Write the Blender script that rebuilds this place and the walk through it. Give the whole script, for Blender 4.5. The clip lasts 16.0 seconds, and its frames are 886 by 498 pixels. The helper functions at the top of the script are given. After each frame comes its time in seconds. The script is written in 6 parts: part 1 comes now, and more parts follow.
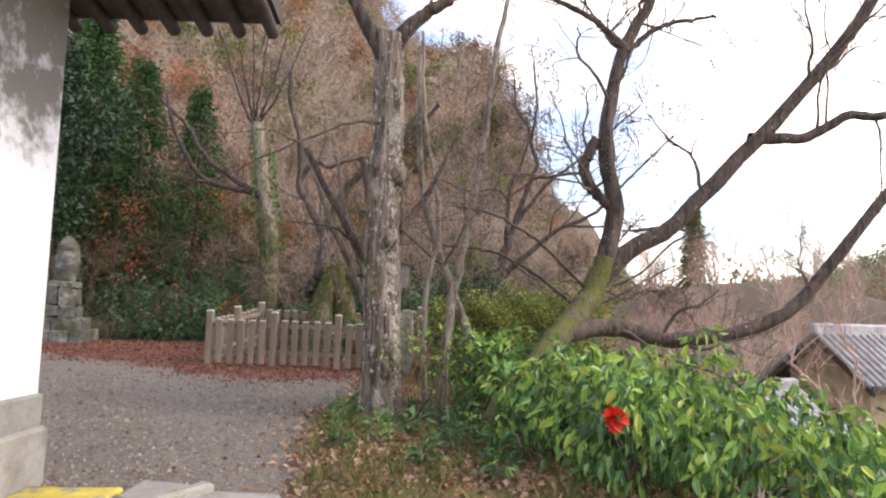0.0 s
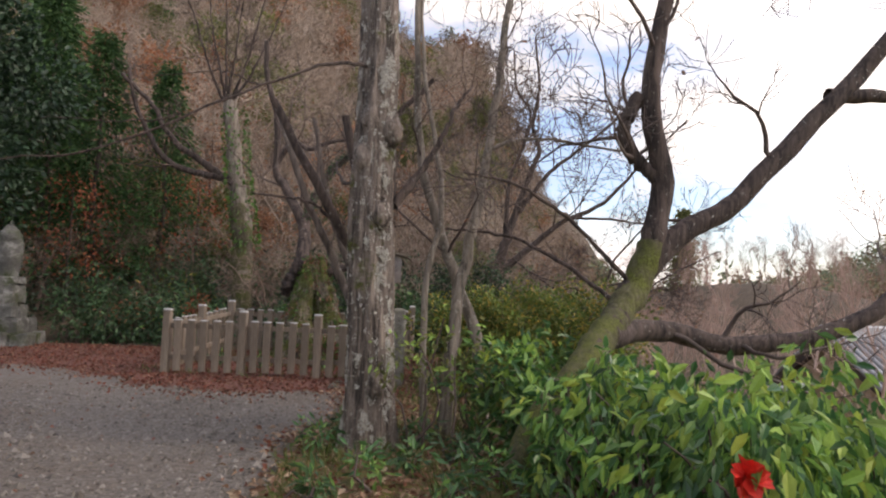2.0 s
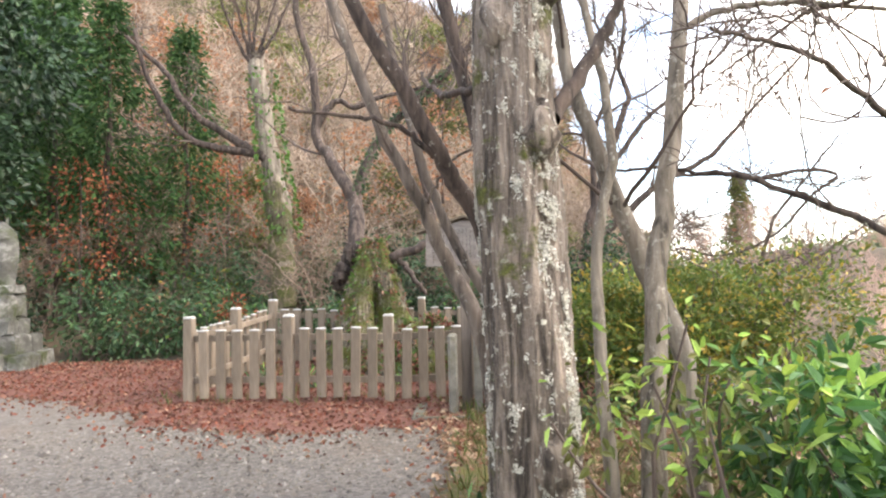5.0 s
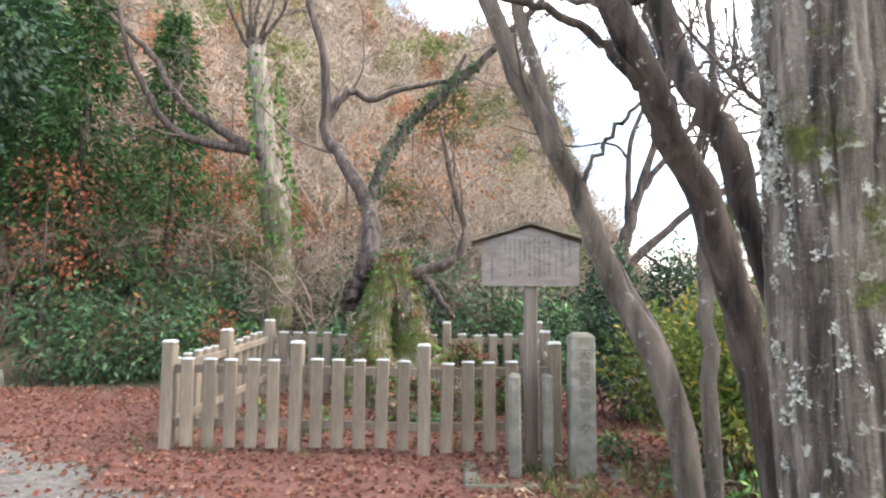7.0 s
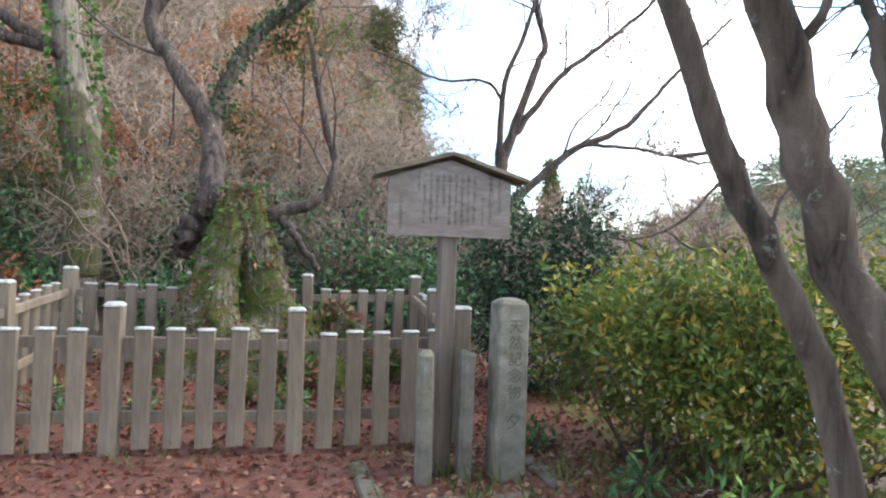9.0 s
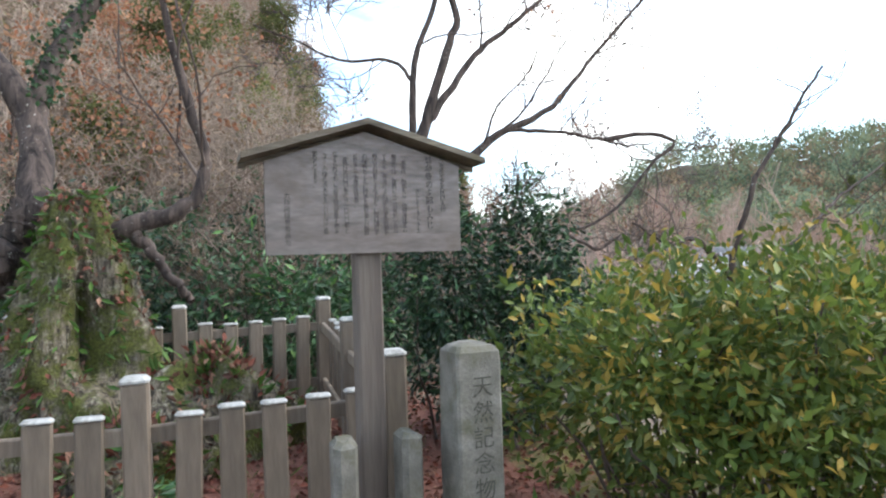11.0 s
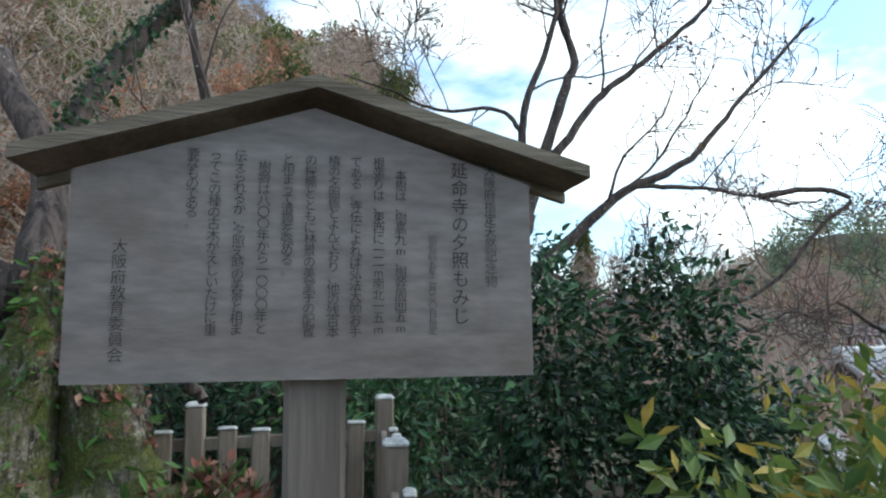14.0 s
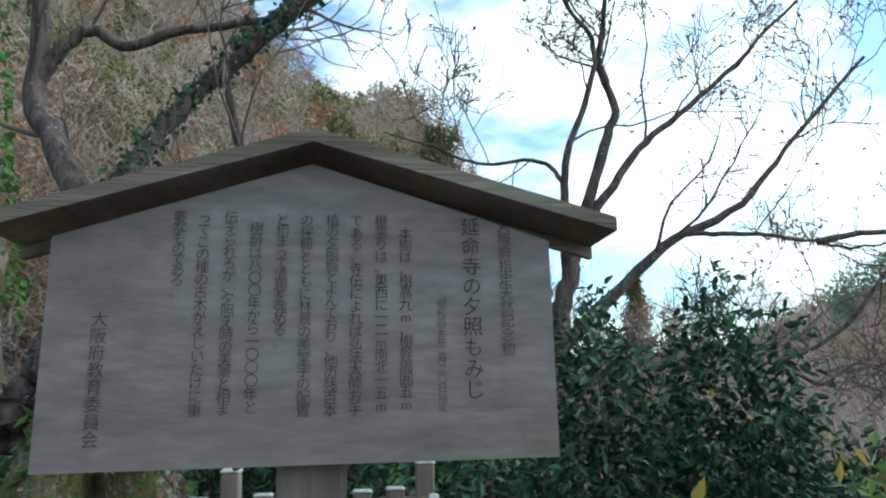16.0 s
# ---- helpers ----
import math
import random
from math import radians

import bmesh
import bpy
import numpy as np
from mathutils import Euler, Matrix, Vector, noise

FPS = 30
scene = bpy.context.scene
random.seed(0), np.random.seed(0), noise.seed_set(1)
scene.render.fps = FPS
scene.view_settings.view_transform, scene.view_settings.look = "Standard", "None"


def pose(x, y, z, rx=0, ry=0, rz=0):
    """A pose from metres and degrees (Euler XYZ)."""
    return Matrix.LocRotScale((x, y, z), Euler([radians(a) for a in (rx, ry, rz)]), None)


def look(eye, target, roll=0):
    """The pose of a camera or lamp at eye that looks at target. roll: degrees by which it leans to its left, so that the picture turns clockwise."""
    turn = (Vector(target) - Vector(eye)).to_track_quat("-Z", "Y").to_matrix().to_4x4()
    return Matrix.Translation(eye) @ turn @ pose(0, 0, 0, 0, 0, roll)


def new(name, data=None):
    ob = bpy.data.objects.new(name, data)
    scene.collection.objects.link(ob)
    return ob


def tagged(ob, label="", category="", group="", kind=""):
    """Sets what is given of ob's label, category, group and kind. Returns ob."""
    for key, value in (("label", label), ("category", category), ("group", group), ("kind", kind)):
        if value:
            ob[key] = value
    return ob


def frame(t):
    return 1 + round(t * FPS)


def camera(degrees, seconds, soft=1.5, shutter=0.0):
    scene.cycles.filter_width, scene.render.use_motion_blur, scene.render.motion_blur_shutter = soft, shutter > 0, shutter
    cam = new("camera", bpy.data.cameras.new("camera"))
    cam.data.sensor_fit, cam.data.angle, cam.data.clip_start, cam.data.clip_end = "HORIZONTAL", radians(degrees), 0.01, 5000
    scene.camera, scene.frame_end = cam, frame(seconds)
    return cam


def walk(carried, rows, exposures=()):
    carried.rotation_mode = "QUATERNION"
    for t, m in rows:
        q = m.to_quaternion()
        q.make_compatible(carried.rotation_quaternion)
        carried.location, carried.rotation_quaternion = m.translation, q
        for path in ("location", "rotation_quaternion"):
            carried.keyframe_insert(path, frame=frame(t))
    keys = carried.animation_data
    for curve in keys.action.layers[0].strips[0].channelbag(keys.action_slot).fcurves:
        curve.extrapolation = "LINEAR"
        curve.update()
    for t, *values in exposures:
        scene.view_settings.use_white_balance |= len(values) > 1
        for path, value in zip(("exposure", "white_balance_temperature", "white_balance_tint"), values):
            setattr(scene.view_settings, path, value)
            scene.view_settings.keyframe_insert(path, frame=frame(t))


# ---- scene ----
cam = camera(66.9, 16.0, soft=2.2)
METRES, EYE = 12.0, 1.36
ROWS = [
    (0.0, 0.0, 0.0, 0.0, -0.16, 5.0, -1.83),
    (0.5, -0.0092, 0.0334, -0.0016, -5.89, 6.43, -1.68),
    (1.0, -0.0139, 0.0676, -0.0012, -8.85, 5.19, -2.47),
    (1.5, -0.0071, 0.1122, -0.0046, 0.1, 5.69, -2.63),
    (2.0, -0.0158, 0.1533, -0.0038, -1.38, 5.13, -1.9),
    (2.5, -0.0237, 0.1969, -0.0055, 5.98, 3.66, -0.8),
    (3.0, -0.0372, 0.2362, -0.0067, 10.77, 1.09, 0.45),
    (3.5, -0.0513, 0.2771, -0.0046, 3.91, 1.07, 0.86),
    (4.0, -0.0605, 0.3218, -0.0013, 2.73, 1.85, 1.62),
    (6.5, -0.1314, 0.511, 0.0073, 0.58, 5.43, 0.35),
    (7.0, -0.1483, 0.5425, 0.0081, 0.25, 5.5, -0.48),
    (7.5, -0.1643, 0.5706, 0.0103, -2.6, 4.57, -1.23),
    (8.0, -0.1675, 0.6097, 0.0102, -5.28, 2.66, -1.66),
    (8.5, -0.1797, 0.6422, 0.0124, -8.43, 1.56, -2.44),
    (9.0, -0.1834, 0.6709, 0.0144, -14.48, 1.13, -1.93),
    (9.5, -0.1729, 0.7039, 0.0181, -16.85, 0.7, -0.26),
    (12.0, -0.1266, 0.8549, 0.0283, -23.7, 2.47, 2.13),
    (12.5, -0.1089, 0.875, 0.0306, -17.54, 4.69, 2.46),
    (13.0, -0.1071, 0.897, 0.0323, -14.69, 5.41, 1.04),
    (13.5, -0.1019, 0.9149, 0.0339, -13.63, 6.33, 0.38),
    (14.0, -0.0877, 0.9271, 0.0355, -11.51, 7.24, 0.5),
    (14.5, -0.0844, 0.9321, 0.0365, -9.74, 8.43, 0.38),
    (15.0, -0.0836, 0.9337, 0.0382, -8.18, 9.66, 0.47),
    (15.5, -0.0818, 0.9348, 0.0382, -7.12, 10.9, 0.86),
    (16.0, -0.08, 0.9363, 0.0385, -7.24, 11.83, 1.14),
]
EXPOSURES = [(0.0, 0.28, 7300, 19), (0.5, 0.0, 7300, 19), (1.0, -0.88, 7000, 19), (1.5, -0.83, 7000, 18), (2.0, -0.42, 7300, 19), (2.5, -0.1, 7600, 18), (3.0, 0.6, 7800, 13), (3.6, 0.95, 7800, 14), (6.5, 1.15, 6800, 9), (7.5, 1.08, 6700, 8), (9.0, 0.6, 6400, 7), (9.7, 0.55, 6400, 7), (12.0, 0.2, 6200, 7), (12.6, -0.2, 6100, 6), (16.0, -0.25, 5700, -6)]
walk(cam, [(t, pose(0, 0, EYE) @ pose(METRES * x, METRES * y, METRES * z, 90 + pitch, roll, yaw)) for t, x, y, z, yaw, pitch, roll in ROWS], EXPOSURES)

# ---- world and sun ----
SUN_ELEVATION, SUN_AZIMUTH = 40.0, 100.0      # degrees; azimuth clockwise from +y

world = bpy.data.worlds.new("overcast_sky")
scene.world = world
world.use_nodes = True
wn, wl = world.node_tree.nodes, world.node_tree.links
wn.clear()
w_out, w_bg = wn.new("ShaderNodeOutputWorld"), wn.new("ShaderNodeBackground")
w_sky, w_mix = wn.new("ShaderNodeTexSky"), wn.new("ShaderNodeMix")
w_co, w_map, w_noise, w_ramp = (wn.new("ShaderNodeTexCoord"), wn.new("ShaderNodeMapping"), wn.new("ShaderNodeTexNoise"), wn.new("ShaderNodeValToRGB"))
w_sky.sky_type, w_sky.sun_disc = "NISHITA", False
w_sky.sun_elevation, w_sky.sun_rotation = radians(SUN_ELEVATION), radians(SUN_AZIMUTH)
w_map.inputs["Scale"].default_value = (1.0, 1.0, 2.6)
w_map.inputs["Location"].default_value = (0.3, 0.1, 0.0)
w_noise.inputs["Scale"].default_value, w_noise.inputs["Detail"].default_value, w_noise.inputs["Roughness"].default_value = 2.6, 8, 0.55
w_ramp.color_ramp.elements[0].position, w_ramp.color_ramp.elements[1].position = 0.46, 0.6
w_mix.data_type = "RGBA"
# clouds: white, brighter towards the veiled sun
w_dot, w_range, w_cloud = wn.new("ShaderNodeVectorMath"), wn.new("ShaderNodeMapRange"), wn.new("ShaderNodeMix")
w_dot.operation = "DOT_PRODUCT"
w_dot.inputs[1].default_value = (math.sin(radians(SUN_AZIMUTH)), math.cos(radians(SUN_AZIMUTH)), 0.35)
w_range.inputs["From Min"].default_value, w_range.inputs["From Max"].default_value = -0.2, 1.0
w_cloud.data_type = "RGBA"
w_cloud.inputs["A"].default_value, w_cloud.inputs["B"].default_value = (11.5, 11.8, 12.3, 1), (25.0, 24.7, 24.2, 1)
wl.new(w_co.outputs["Generated"], w_dot.inputs[0])
wl.new(w_dot.outputs["Value"], w_range.inputs["Value"])
wl.new(w_range.outputs["Result"], w_cloud.inputs["Factor"])
wl.new(w_cloud.outputs["Result"], w_mix.inputs["B"])
wl.new(w_co.outputs["Generated"], w_map.inputs["Vector"])
wl.new(w_map.outputs["Vector"], w_noise.inputs["Vector"])
wl.new(w_noise.outputs["Fac"], w_ramp.inputs["Fac"])
wl.new(w_ramp.outputs["Color"], w_mix.inputs["Factor"])
w_blue = wn.new("ShaderNodeVectorMath")
w_blue.operation = "SCALE"
w_blue.inputs["Scale"].default_value = 3.0
wl.new(w_sky.outputs["Color"], w_blue.inputs[0])
wl.new(w_blue.outputs["Vector"], w_mix.inputs["A"])
wl.new(w_mix.outputs["Result"], w_bg.inputs["Color"])
wl.new(w_bg.outputs["Background"], w_out.inputs["Surface"])
w_bg.inputs["Strength"].default_value = 0.12

sun = new("sun", bpy.data.lights.new("sun", "SUN"))
sun.data.energy, sun.data.angle, sun.data.color = 1.5, radians(14), (1.0, 0.95, 0.88)
sa, se = radians(SUN_AZIMUTH), radians(SUN_ELEVATION)
sun.matrix_world = look((math.sin(sa) * math.cos(se) * 30, math.cos(sa) * math.cos(se) * 30, math.sin(se) * 30), (0, 0, 0))


# ---- materials ----
def node_material(name):
    m = bpy.data.materials.new(name)
    m.use_nodes = True
    return m, m.node_tree.nodes, m.node_tree.links, m.node_tree.nodes["Principled BSDF"]


def noise_node(n, l, vec, scale, detail=6.0, rough=0.6, distort=0.0):
    k = n.new("ShaderNodeTexNoise")
    k.inputs["Scale"].default_value, k.inputs["Detail"].default_value = scale, detail
    k.inputs["Roughness"].default_value, k.inputs["Distortion"].default_value = rough, distort
    l.new(vec, k.inputs["Vector"])
    return k.outputs["Fac"]


def ramp_node(n, l, fac, stops):
    r = n.new("ShaderNodeValToRGB")
    while len(r.color_ramp.elements) < len(stops):
        r.color_ramp.elements.new(0.5)
    for e, (p, c) in zip(r.color_ramp.elements, stops):
        e.position, e.color = p, (*c, 1) if len(c) == 3 else c
    l.new(fac, r.inputs["Fac"])
    return r.outputs["Color"]


def mix_node(n, l, fac, a, b, blend="MIX"):
    k = n.new("ShaderNodeMix")
    k.data_type, k.blend_type = "RGBA", blend
    for socket, v in (("Factor", fac), ("A", a), ("B", b)):
        if isinstance(v, (int, float)):
            k.inputs[socket].default_value = v
        elif isinstance(v, tuple):
            k.inputs[socket].default_value = (*v, 1)
        else:
            l.new(v, k.inputs[socket])
    return k.outputs["Result"]


def mask_node(n, l, fac, lo, hi):
    return ramp_node(n, l, fac, [(lo, (0, 0, 0)), (hi, (1, 1, 1))])


def coords(n, l, stretch=(1, 1, 1), which="Object"):
    c, m = n.new("ShaderNodeTexCoord"), n.new("ShaderNodeMapping")
    m.inputs["Scale"].default_value = stretch
    l.new(c.outputs[which], m.inputs["Vector"])
    return m.outputs["Vector"]


def bump_node(n, l, bsdf, height, strength, distance=0.02):
    b = n.new("ShaderNodeBump")
    b.inputs["Strength"].default_value, b.inputs["Distance"].default_value = strength, distance
    l.new(height, b.inputs["Height"])
    l.new(b.outputs["Normal"], bsdf.inputs["Normal"])


def surface(name, dark, mid, light, scale=6.0, fine=60.0, rough=0.8, bump=0.4, stretch=(1, 1, 1), patch=None, patch_at=(0.58, 0.66), patch_scale=3.0, spread=0.0, metal=0.0):
    """A two-scale surface: grain over broad stains, with an optional patch colour (moss, lichen) and a change from piece to piece."""
    m, n, l, p = node_material(name)
    v = coords(n, l, stretch)
    broad, grain = noise_node(n, l, v, scale), noise_node(n, l, v, fine, 4)
    col = ramp_node(n, l, broad, [(0.3, dark), (0.5, mid), (0.7, light)])
    col = mix_node(n, l, 0.55, col, ramp_node(n, l, grain, [(0.3, (0.35, 0.35, 0.35)), (0.7, (0.68, 0.68, 0.68))]), "OVERLAY")
    if patch:
        pv = coords(n, l)
        col = mix_node(n, l, mask_node(n, l, noise_node(n, l, pv, patch_scale, 8, 0.65), *patch_at), col, patch)
    if spread:
        info, h = n.new("ShaderNodeObjectInfo"), n.new("ShaderNodeHueSaturation")
        mr = n.new("ShaderNodeMapRange")
        mr.inputs["To Min"].default_value, mr.inputs["To Max"].default_value = 1 - spread, 1 + spread
        l.new(info.outputs["Random"], mr.inputs["Value"])
        l.new(mr.outputs["Result"], h.inputs["Value"])
        l.new(col, h.inputs["Color"])
        col = h.outputs["Color"]
    l.new(col, p.inputs["Base Color"])
    p.inputs["Roughness"].default_value, p.inputs["Metallic"].default_value = rough, metal
    both = mix_node(n, l, 0.5, broad, grain)
    bump_node(n, l, p, both, bump)
    return m


def leafage(name, colours, rough=0.5, shine=0.4, through_light=0.25):
    """Leaves: each one its own hue out of the colours, lightened or darkened by the mesh's tone."""
    m, n, l, p = node_material(name)
    g, at = n.new("ShaderNodeNewGeometry"), n.new("ShaderNodeAttribute")
    at.attribute_name = "tone"
    stops = [(i / max(1, len(colours) - 1), c) for i, c in enumerate(colours)]
    col = ramp_node(n, l, g.outputs["Random Per Island"], stops)
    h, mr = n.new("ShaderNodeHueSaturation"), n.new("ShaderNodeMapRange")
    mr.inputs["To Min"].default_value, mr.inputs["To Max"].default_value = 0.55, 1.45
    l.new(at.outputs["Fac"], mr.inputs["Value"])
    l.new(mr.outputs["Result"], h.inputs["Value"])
    v = coords(n, l)
    grain = noise_node(n, l, v, 25, 3)
    l.new(mix_node(n, l, 0.35, col, ramp_node(n, l, grain, [(0.3, (0.3, 0.3, 0.3)), (0.7, (0.7, 0.7, 0.7))]), "OVERLAY"), h.inputs["Color"])
    l.new(h.outputs["Color"], p.inputs["Base Color"])
    p.inputs["Roughness"].default_value, p.inputs["Specular IOR Level"].default_value = rough, shine
    if through_light:
        t, a = n.new("ShaderNodeBsdfTranslucent"), n.new("ShaderNodeMixShader")
        l.new(h.outputs["Color"], t.inputs["Color"])
        a.inputs["Fac"].default_value = through_light
        l.new(p.outputs["BSDF"], a.inputs[1])
        l.new(t.outputs["BSDF"], a.inputs[2])
        l.new(a.outputs["Shader"], n["Material Output"].inputs["Surface"])
    return m


def bark(name, dark, light, lichen=(0.62, 0.6, 0.52), lichen_at=(0.6, 0.64), moss=(0.11, 0.13, 0.02), moss_at=(0.56, 0.68), scale=9.0, depth=0.9):
    """Bark with upright furrows, pale lichen spots and mats of moss."""
    m, n, l, p = node_material(name)
    v, flat = coords(n, l, (1, 1, 0.12)), coords(n, l)
    furrow = noise_node(n, l, v, scale * 3, 6, 0.65, 0.6)
    broad = noise_node(n, l, flat, 2.3, 5)
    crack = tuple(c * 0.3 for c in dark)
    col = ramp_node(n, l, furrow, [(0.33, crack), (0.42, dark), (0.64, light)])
    col = mix_node(n, l, 0.6, col, ramp_node(n, l, broad, [(0.3, (0.36, 0.35, 0.34)), (0.7, (0.62, 0.61, 0.6))]), "OVERLAY")
    spots = noise_node(n, l, flat, 24, 8, 0.68, 0.3)
    zones = noise_node(n, l, flat, 2.6, 4)
    lm = mix_node(n, l, 1.0, mask_node(n, l, spots, *lichen_at), mask_node(n, l, zones, 0.36, 0.56), "MULTIPLY")
    col = mix_node(n, l, lm, col, lichen)
    pile = noise_node(n, l, flat, 48, 5, 0.7)
    tuft = ramp_node(n, l, pile, [(0.32, tuple(c * 0.35 for c in moss)), (0.52, moss), (0.7, tuple(min(1, c * 1.7) for c in moss))])
    col = mix_node(n, l, mask_node(n, l, noise_node(n, l, flat, 3.1, 10, 0.74), *moss_at), col, tuft)
    l.new(col, p.inputs["Base Color"])
    p.inputs["Roughness"].default_value = 0.92
    bump_node(n, l, p, mix_node(n, l, 0.4, mix_node(n, l, 0.35, furrow, spots), pile), depth, 0.035)
    return m


M_BARK = bark("furrowed_bark", (0.085, 0.068, 0.057), (0.31, 0.253, 0.212), lichen=(0.5, 0.48, 0.42), lichen_at=(0.58, 0.62), moss=(0.085, 0.092, 0.02), moss_at=(0.56, 0.63), scale=5.5)
M_PALE_BARK = bark("pale_smooth_bark", (0.15, 0.125, 0.1), (0.33, 0.28, 0.23), lichen=(0.48, 0.45, 0.39), lichen_at=(0.56, 0.66), moss_at=(0.64, 0.76), scale=4, depth=0.35)
M_GREY_BARK = bark("grey_brown_bark", (0.095, 0.075, 0.062), (0.215, 0.174, 0.146), lichen=(0.36, 0.34, 0.3), lichen_at=(0.6, 0.68), moss_at=(0.68, 0.78), scale=4, depth=0.35)
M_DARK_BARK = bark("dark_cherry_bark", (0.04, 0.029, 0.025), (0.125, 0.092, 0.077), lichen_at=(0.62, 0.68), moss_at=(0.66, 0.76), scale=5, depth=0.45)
M_MOSSY_BARK = bark("mossy_bark", (0.06, 0.05, 0.035), (0.17, 0.14, 0.1), lichen_at=(0.66, 0.7), moss=(0.075, 0.085, 0.02), moss_at=(0.44, 0.58))
M_MOSS_BARK = bark("moss_over_bark", (0.05, 0.04, 0.03), (0.17, 0.14, 0.11), lichen_at=(0.66, 0.7), moss=(0.1, 0.112, 0.02), moss_at=(0.34, 0.6), scale=6)
M_TWIG = surface("brown_twig", (0.06, 0.042, 0.036), (0.115, 0.085, 0.072), (0.18, 0.14, 0.12), 1.2, 30, 0.9, 0.1)
M_PALE_TWIG = surface("winter_wood", (0.25, 0.19, 0.145), (0.36, 0.28, 0.22), (0.46, 0.37, 0.295), 0.25, 9, 0.95, 0.1)
M_PINK_TWIG = surface("valley_twig", (0.32, 0.21, 0.165), (0.44, 0.3, 0.245), (0.54, 0.4, 0.325), 0.12, 6, 0.95, 0.1)
M_LEAF_CAMELLIA = leafage("camellia_leaf", [(0.01, 0.028, 0.013), (0.018, 0.044, 0.018), (0.035, 0.07, 0.03)], 0.42, 0.4, 0.1)
M_LEAF_LAUREL = leafage("laurel_leaf", [(0.035, 0.095, 0.035), (0.08, 0.2, 0.05), (0.045, 0.13, 0.05), (0.24, 0.4, 0.1), (0.14, 0.3, 0.075)], 0.34, 0.6, 0.32)
M_LEAF_YOUNG = leafage("young_leaf", [(0.22, 0.38, 0.07), (0.32, 0.48, 0.11), (0.36, 0.42, 0.07)], 0.45, 0.4, 0.35)
M_LEAF_AZALEA = leafage("azalea_leaf", [(0.06, 0.1, 0.03), (0.1, 0.155, 0.035), (0.19, 0.23, 0.045), (0.09, 0.14, 0.035), (0.5, 0.34, 0.07), (0.08, 0.13, 0.03), (0.15, 0.2, 0.04), (0.11, 0.16, 0.035)], 0.5, 0.35, 0.3)
M_LEAF_SHADE = leafage("shade_leaf", [(0.025, 0.065, 0.03), (0.05, 0.11, 0.045), (0.08, 0.15, 0.055), (0.04, 0.085, 0.035)], 0.45, 0.4, 0.15)
M_LEAF_CEDAR = leafage("cedar_spray", [(0.022, 0.055, 0.022), (0.04, 0.09, 0.03), (0.07, 0.13, 0.04)], 0.7, 0.2, 0.25)
M_LEAF_OLIVE = leafage("olive_leaf", [(0.09, 0.11, 0.035), (0.14, 0.155, 0.05), (0.2, 0.2, 0.07)], 0.6, 0.3, 0.35)
M_LEAF_RUST = leafage("rust_leaf", [(0.26, 0.1, 0.055), (0.35, 0.17, 0.1), (0.36, 0.22, 0.13), (0.3, 0.14, 0.085)], 0.75, 0.2, 0.45)
M_LEAF_BROWN = leafage("withered_leaf", [(0.21, 0.145, 0.09), (0.3, 0.21, 0.135), (0.35, 0.265, 0.17), (0.25, 0.18, 0.12)], 0.8, 0.2, 0.45)
M_LEAF_RED = leafage("maple_leaf", [(0.28, 0.075, 0.04), (0.36, 0.14, 0.07), (0.25, 0.07, 0.045)], 0.6, 0.3, 0.4)
M_LITTER = leafage("fallen_leaf", [(0.125, 0.042, 0.03), (0.22, 0.078, 0.052), (0.165, 0.063, 0.043), (0.31, 0.18, 0.125), (0.1, 0.045, 0.035), (0.21, 0.13, 0.088)], 0.75, 0.2, 0.1)
M_DRY_LEAF = leafage("dry_leaf", [(0.2, 0.1, 0.065), (0.36, 0.25, 0.17), (0.27, 0.17, 0.11), (0.44, 0.34, 0.24), (0.24, 0.09, 0.06)], 0.8, 0.2, 0.15)
# far greens paler than the near leaves: haze put into the base colour
M_HAZY_LEAF = leafage("hazy_far_leaf", [(0.15, 0.2, 0.13), (0.2, 0.25, 0.16), (0.3, 0.3, 0.16), (0.17, 0.23, 0.16)], 0.7, 0.2, 0.4)
M_GRASS = leafage("grass_blade", [(0.05, 0.085, 0.02), (0.09, 0.13, 0.03), (0.16, 0.15, 0.05), (0.2, 0.16, 0.08)], 0.6, 0.3, 0.25)
M_IVY = leafage("ivy_leaf", [(0.04, 0.1, 0.02), (0.09, 0.18, 0.03), (0.07, 0.13, 0.03)], 0.5, 0.4, 0.25)
M_WOOD = surface("weathered_fence_wood", (0.115, 0.09, 0.066), (0.2, 0.158, 0.118), (0.28, 0.228, 0.172), 3.0, 38, 0.85, 0.35, (1, 1, 0.14), (0.13, 0.13, 0.06), (0.62, 0.74), 2.0, 0.16)
# near-white stands for the sky mirrored on the smooth fence tops
M_CAP_SHEEN = surface("sky_sheen_post_top", (0.26, 0.25, 0.225), (0.42, 0.41, 0.38), (0.6, 0.59, 0.56), 14, 70, 0.6, 0.2)
M_BOARD = surface("silvered_board", (0.145, 0.108, 0.088), (0.21, 0.18, 0.163), (0.275, 0.255, 0.24), 1.5, 24, 0.8, 0.14, (0.45, 1, 1.6), (0.15, 0.112, 0.085), (0.52, 0.72), 2.2)
M_ROOF_WOOD = surface("roof_plank_wood", (0.11, 0.088, 0.064), (0.2, 0.165, 0.122), (0.33, 0.29, 0.22), 2.6, 34, 0.85, 0.6, (0.35, 1.5, 6.0), (0.13, 0.12, 0.06), (0.6, 0.7), 3.0, 0.12)
M_POST_WOOD = surface("sign_post_wood", (0.1, 0.078, 0.065), (0.165, 0.135, 0.112), (0.225, 0.19, 0.16), 2.4, 34, 0.85, 0.4, (1.6, 1.6, 0.12))
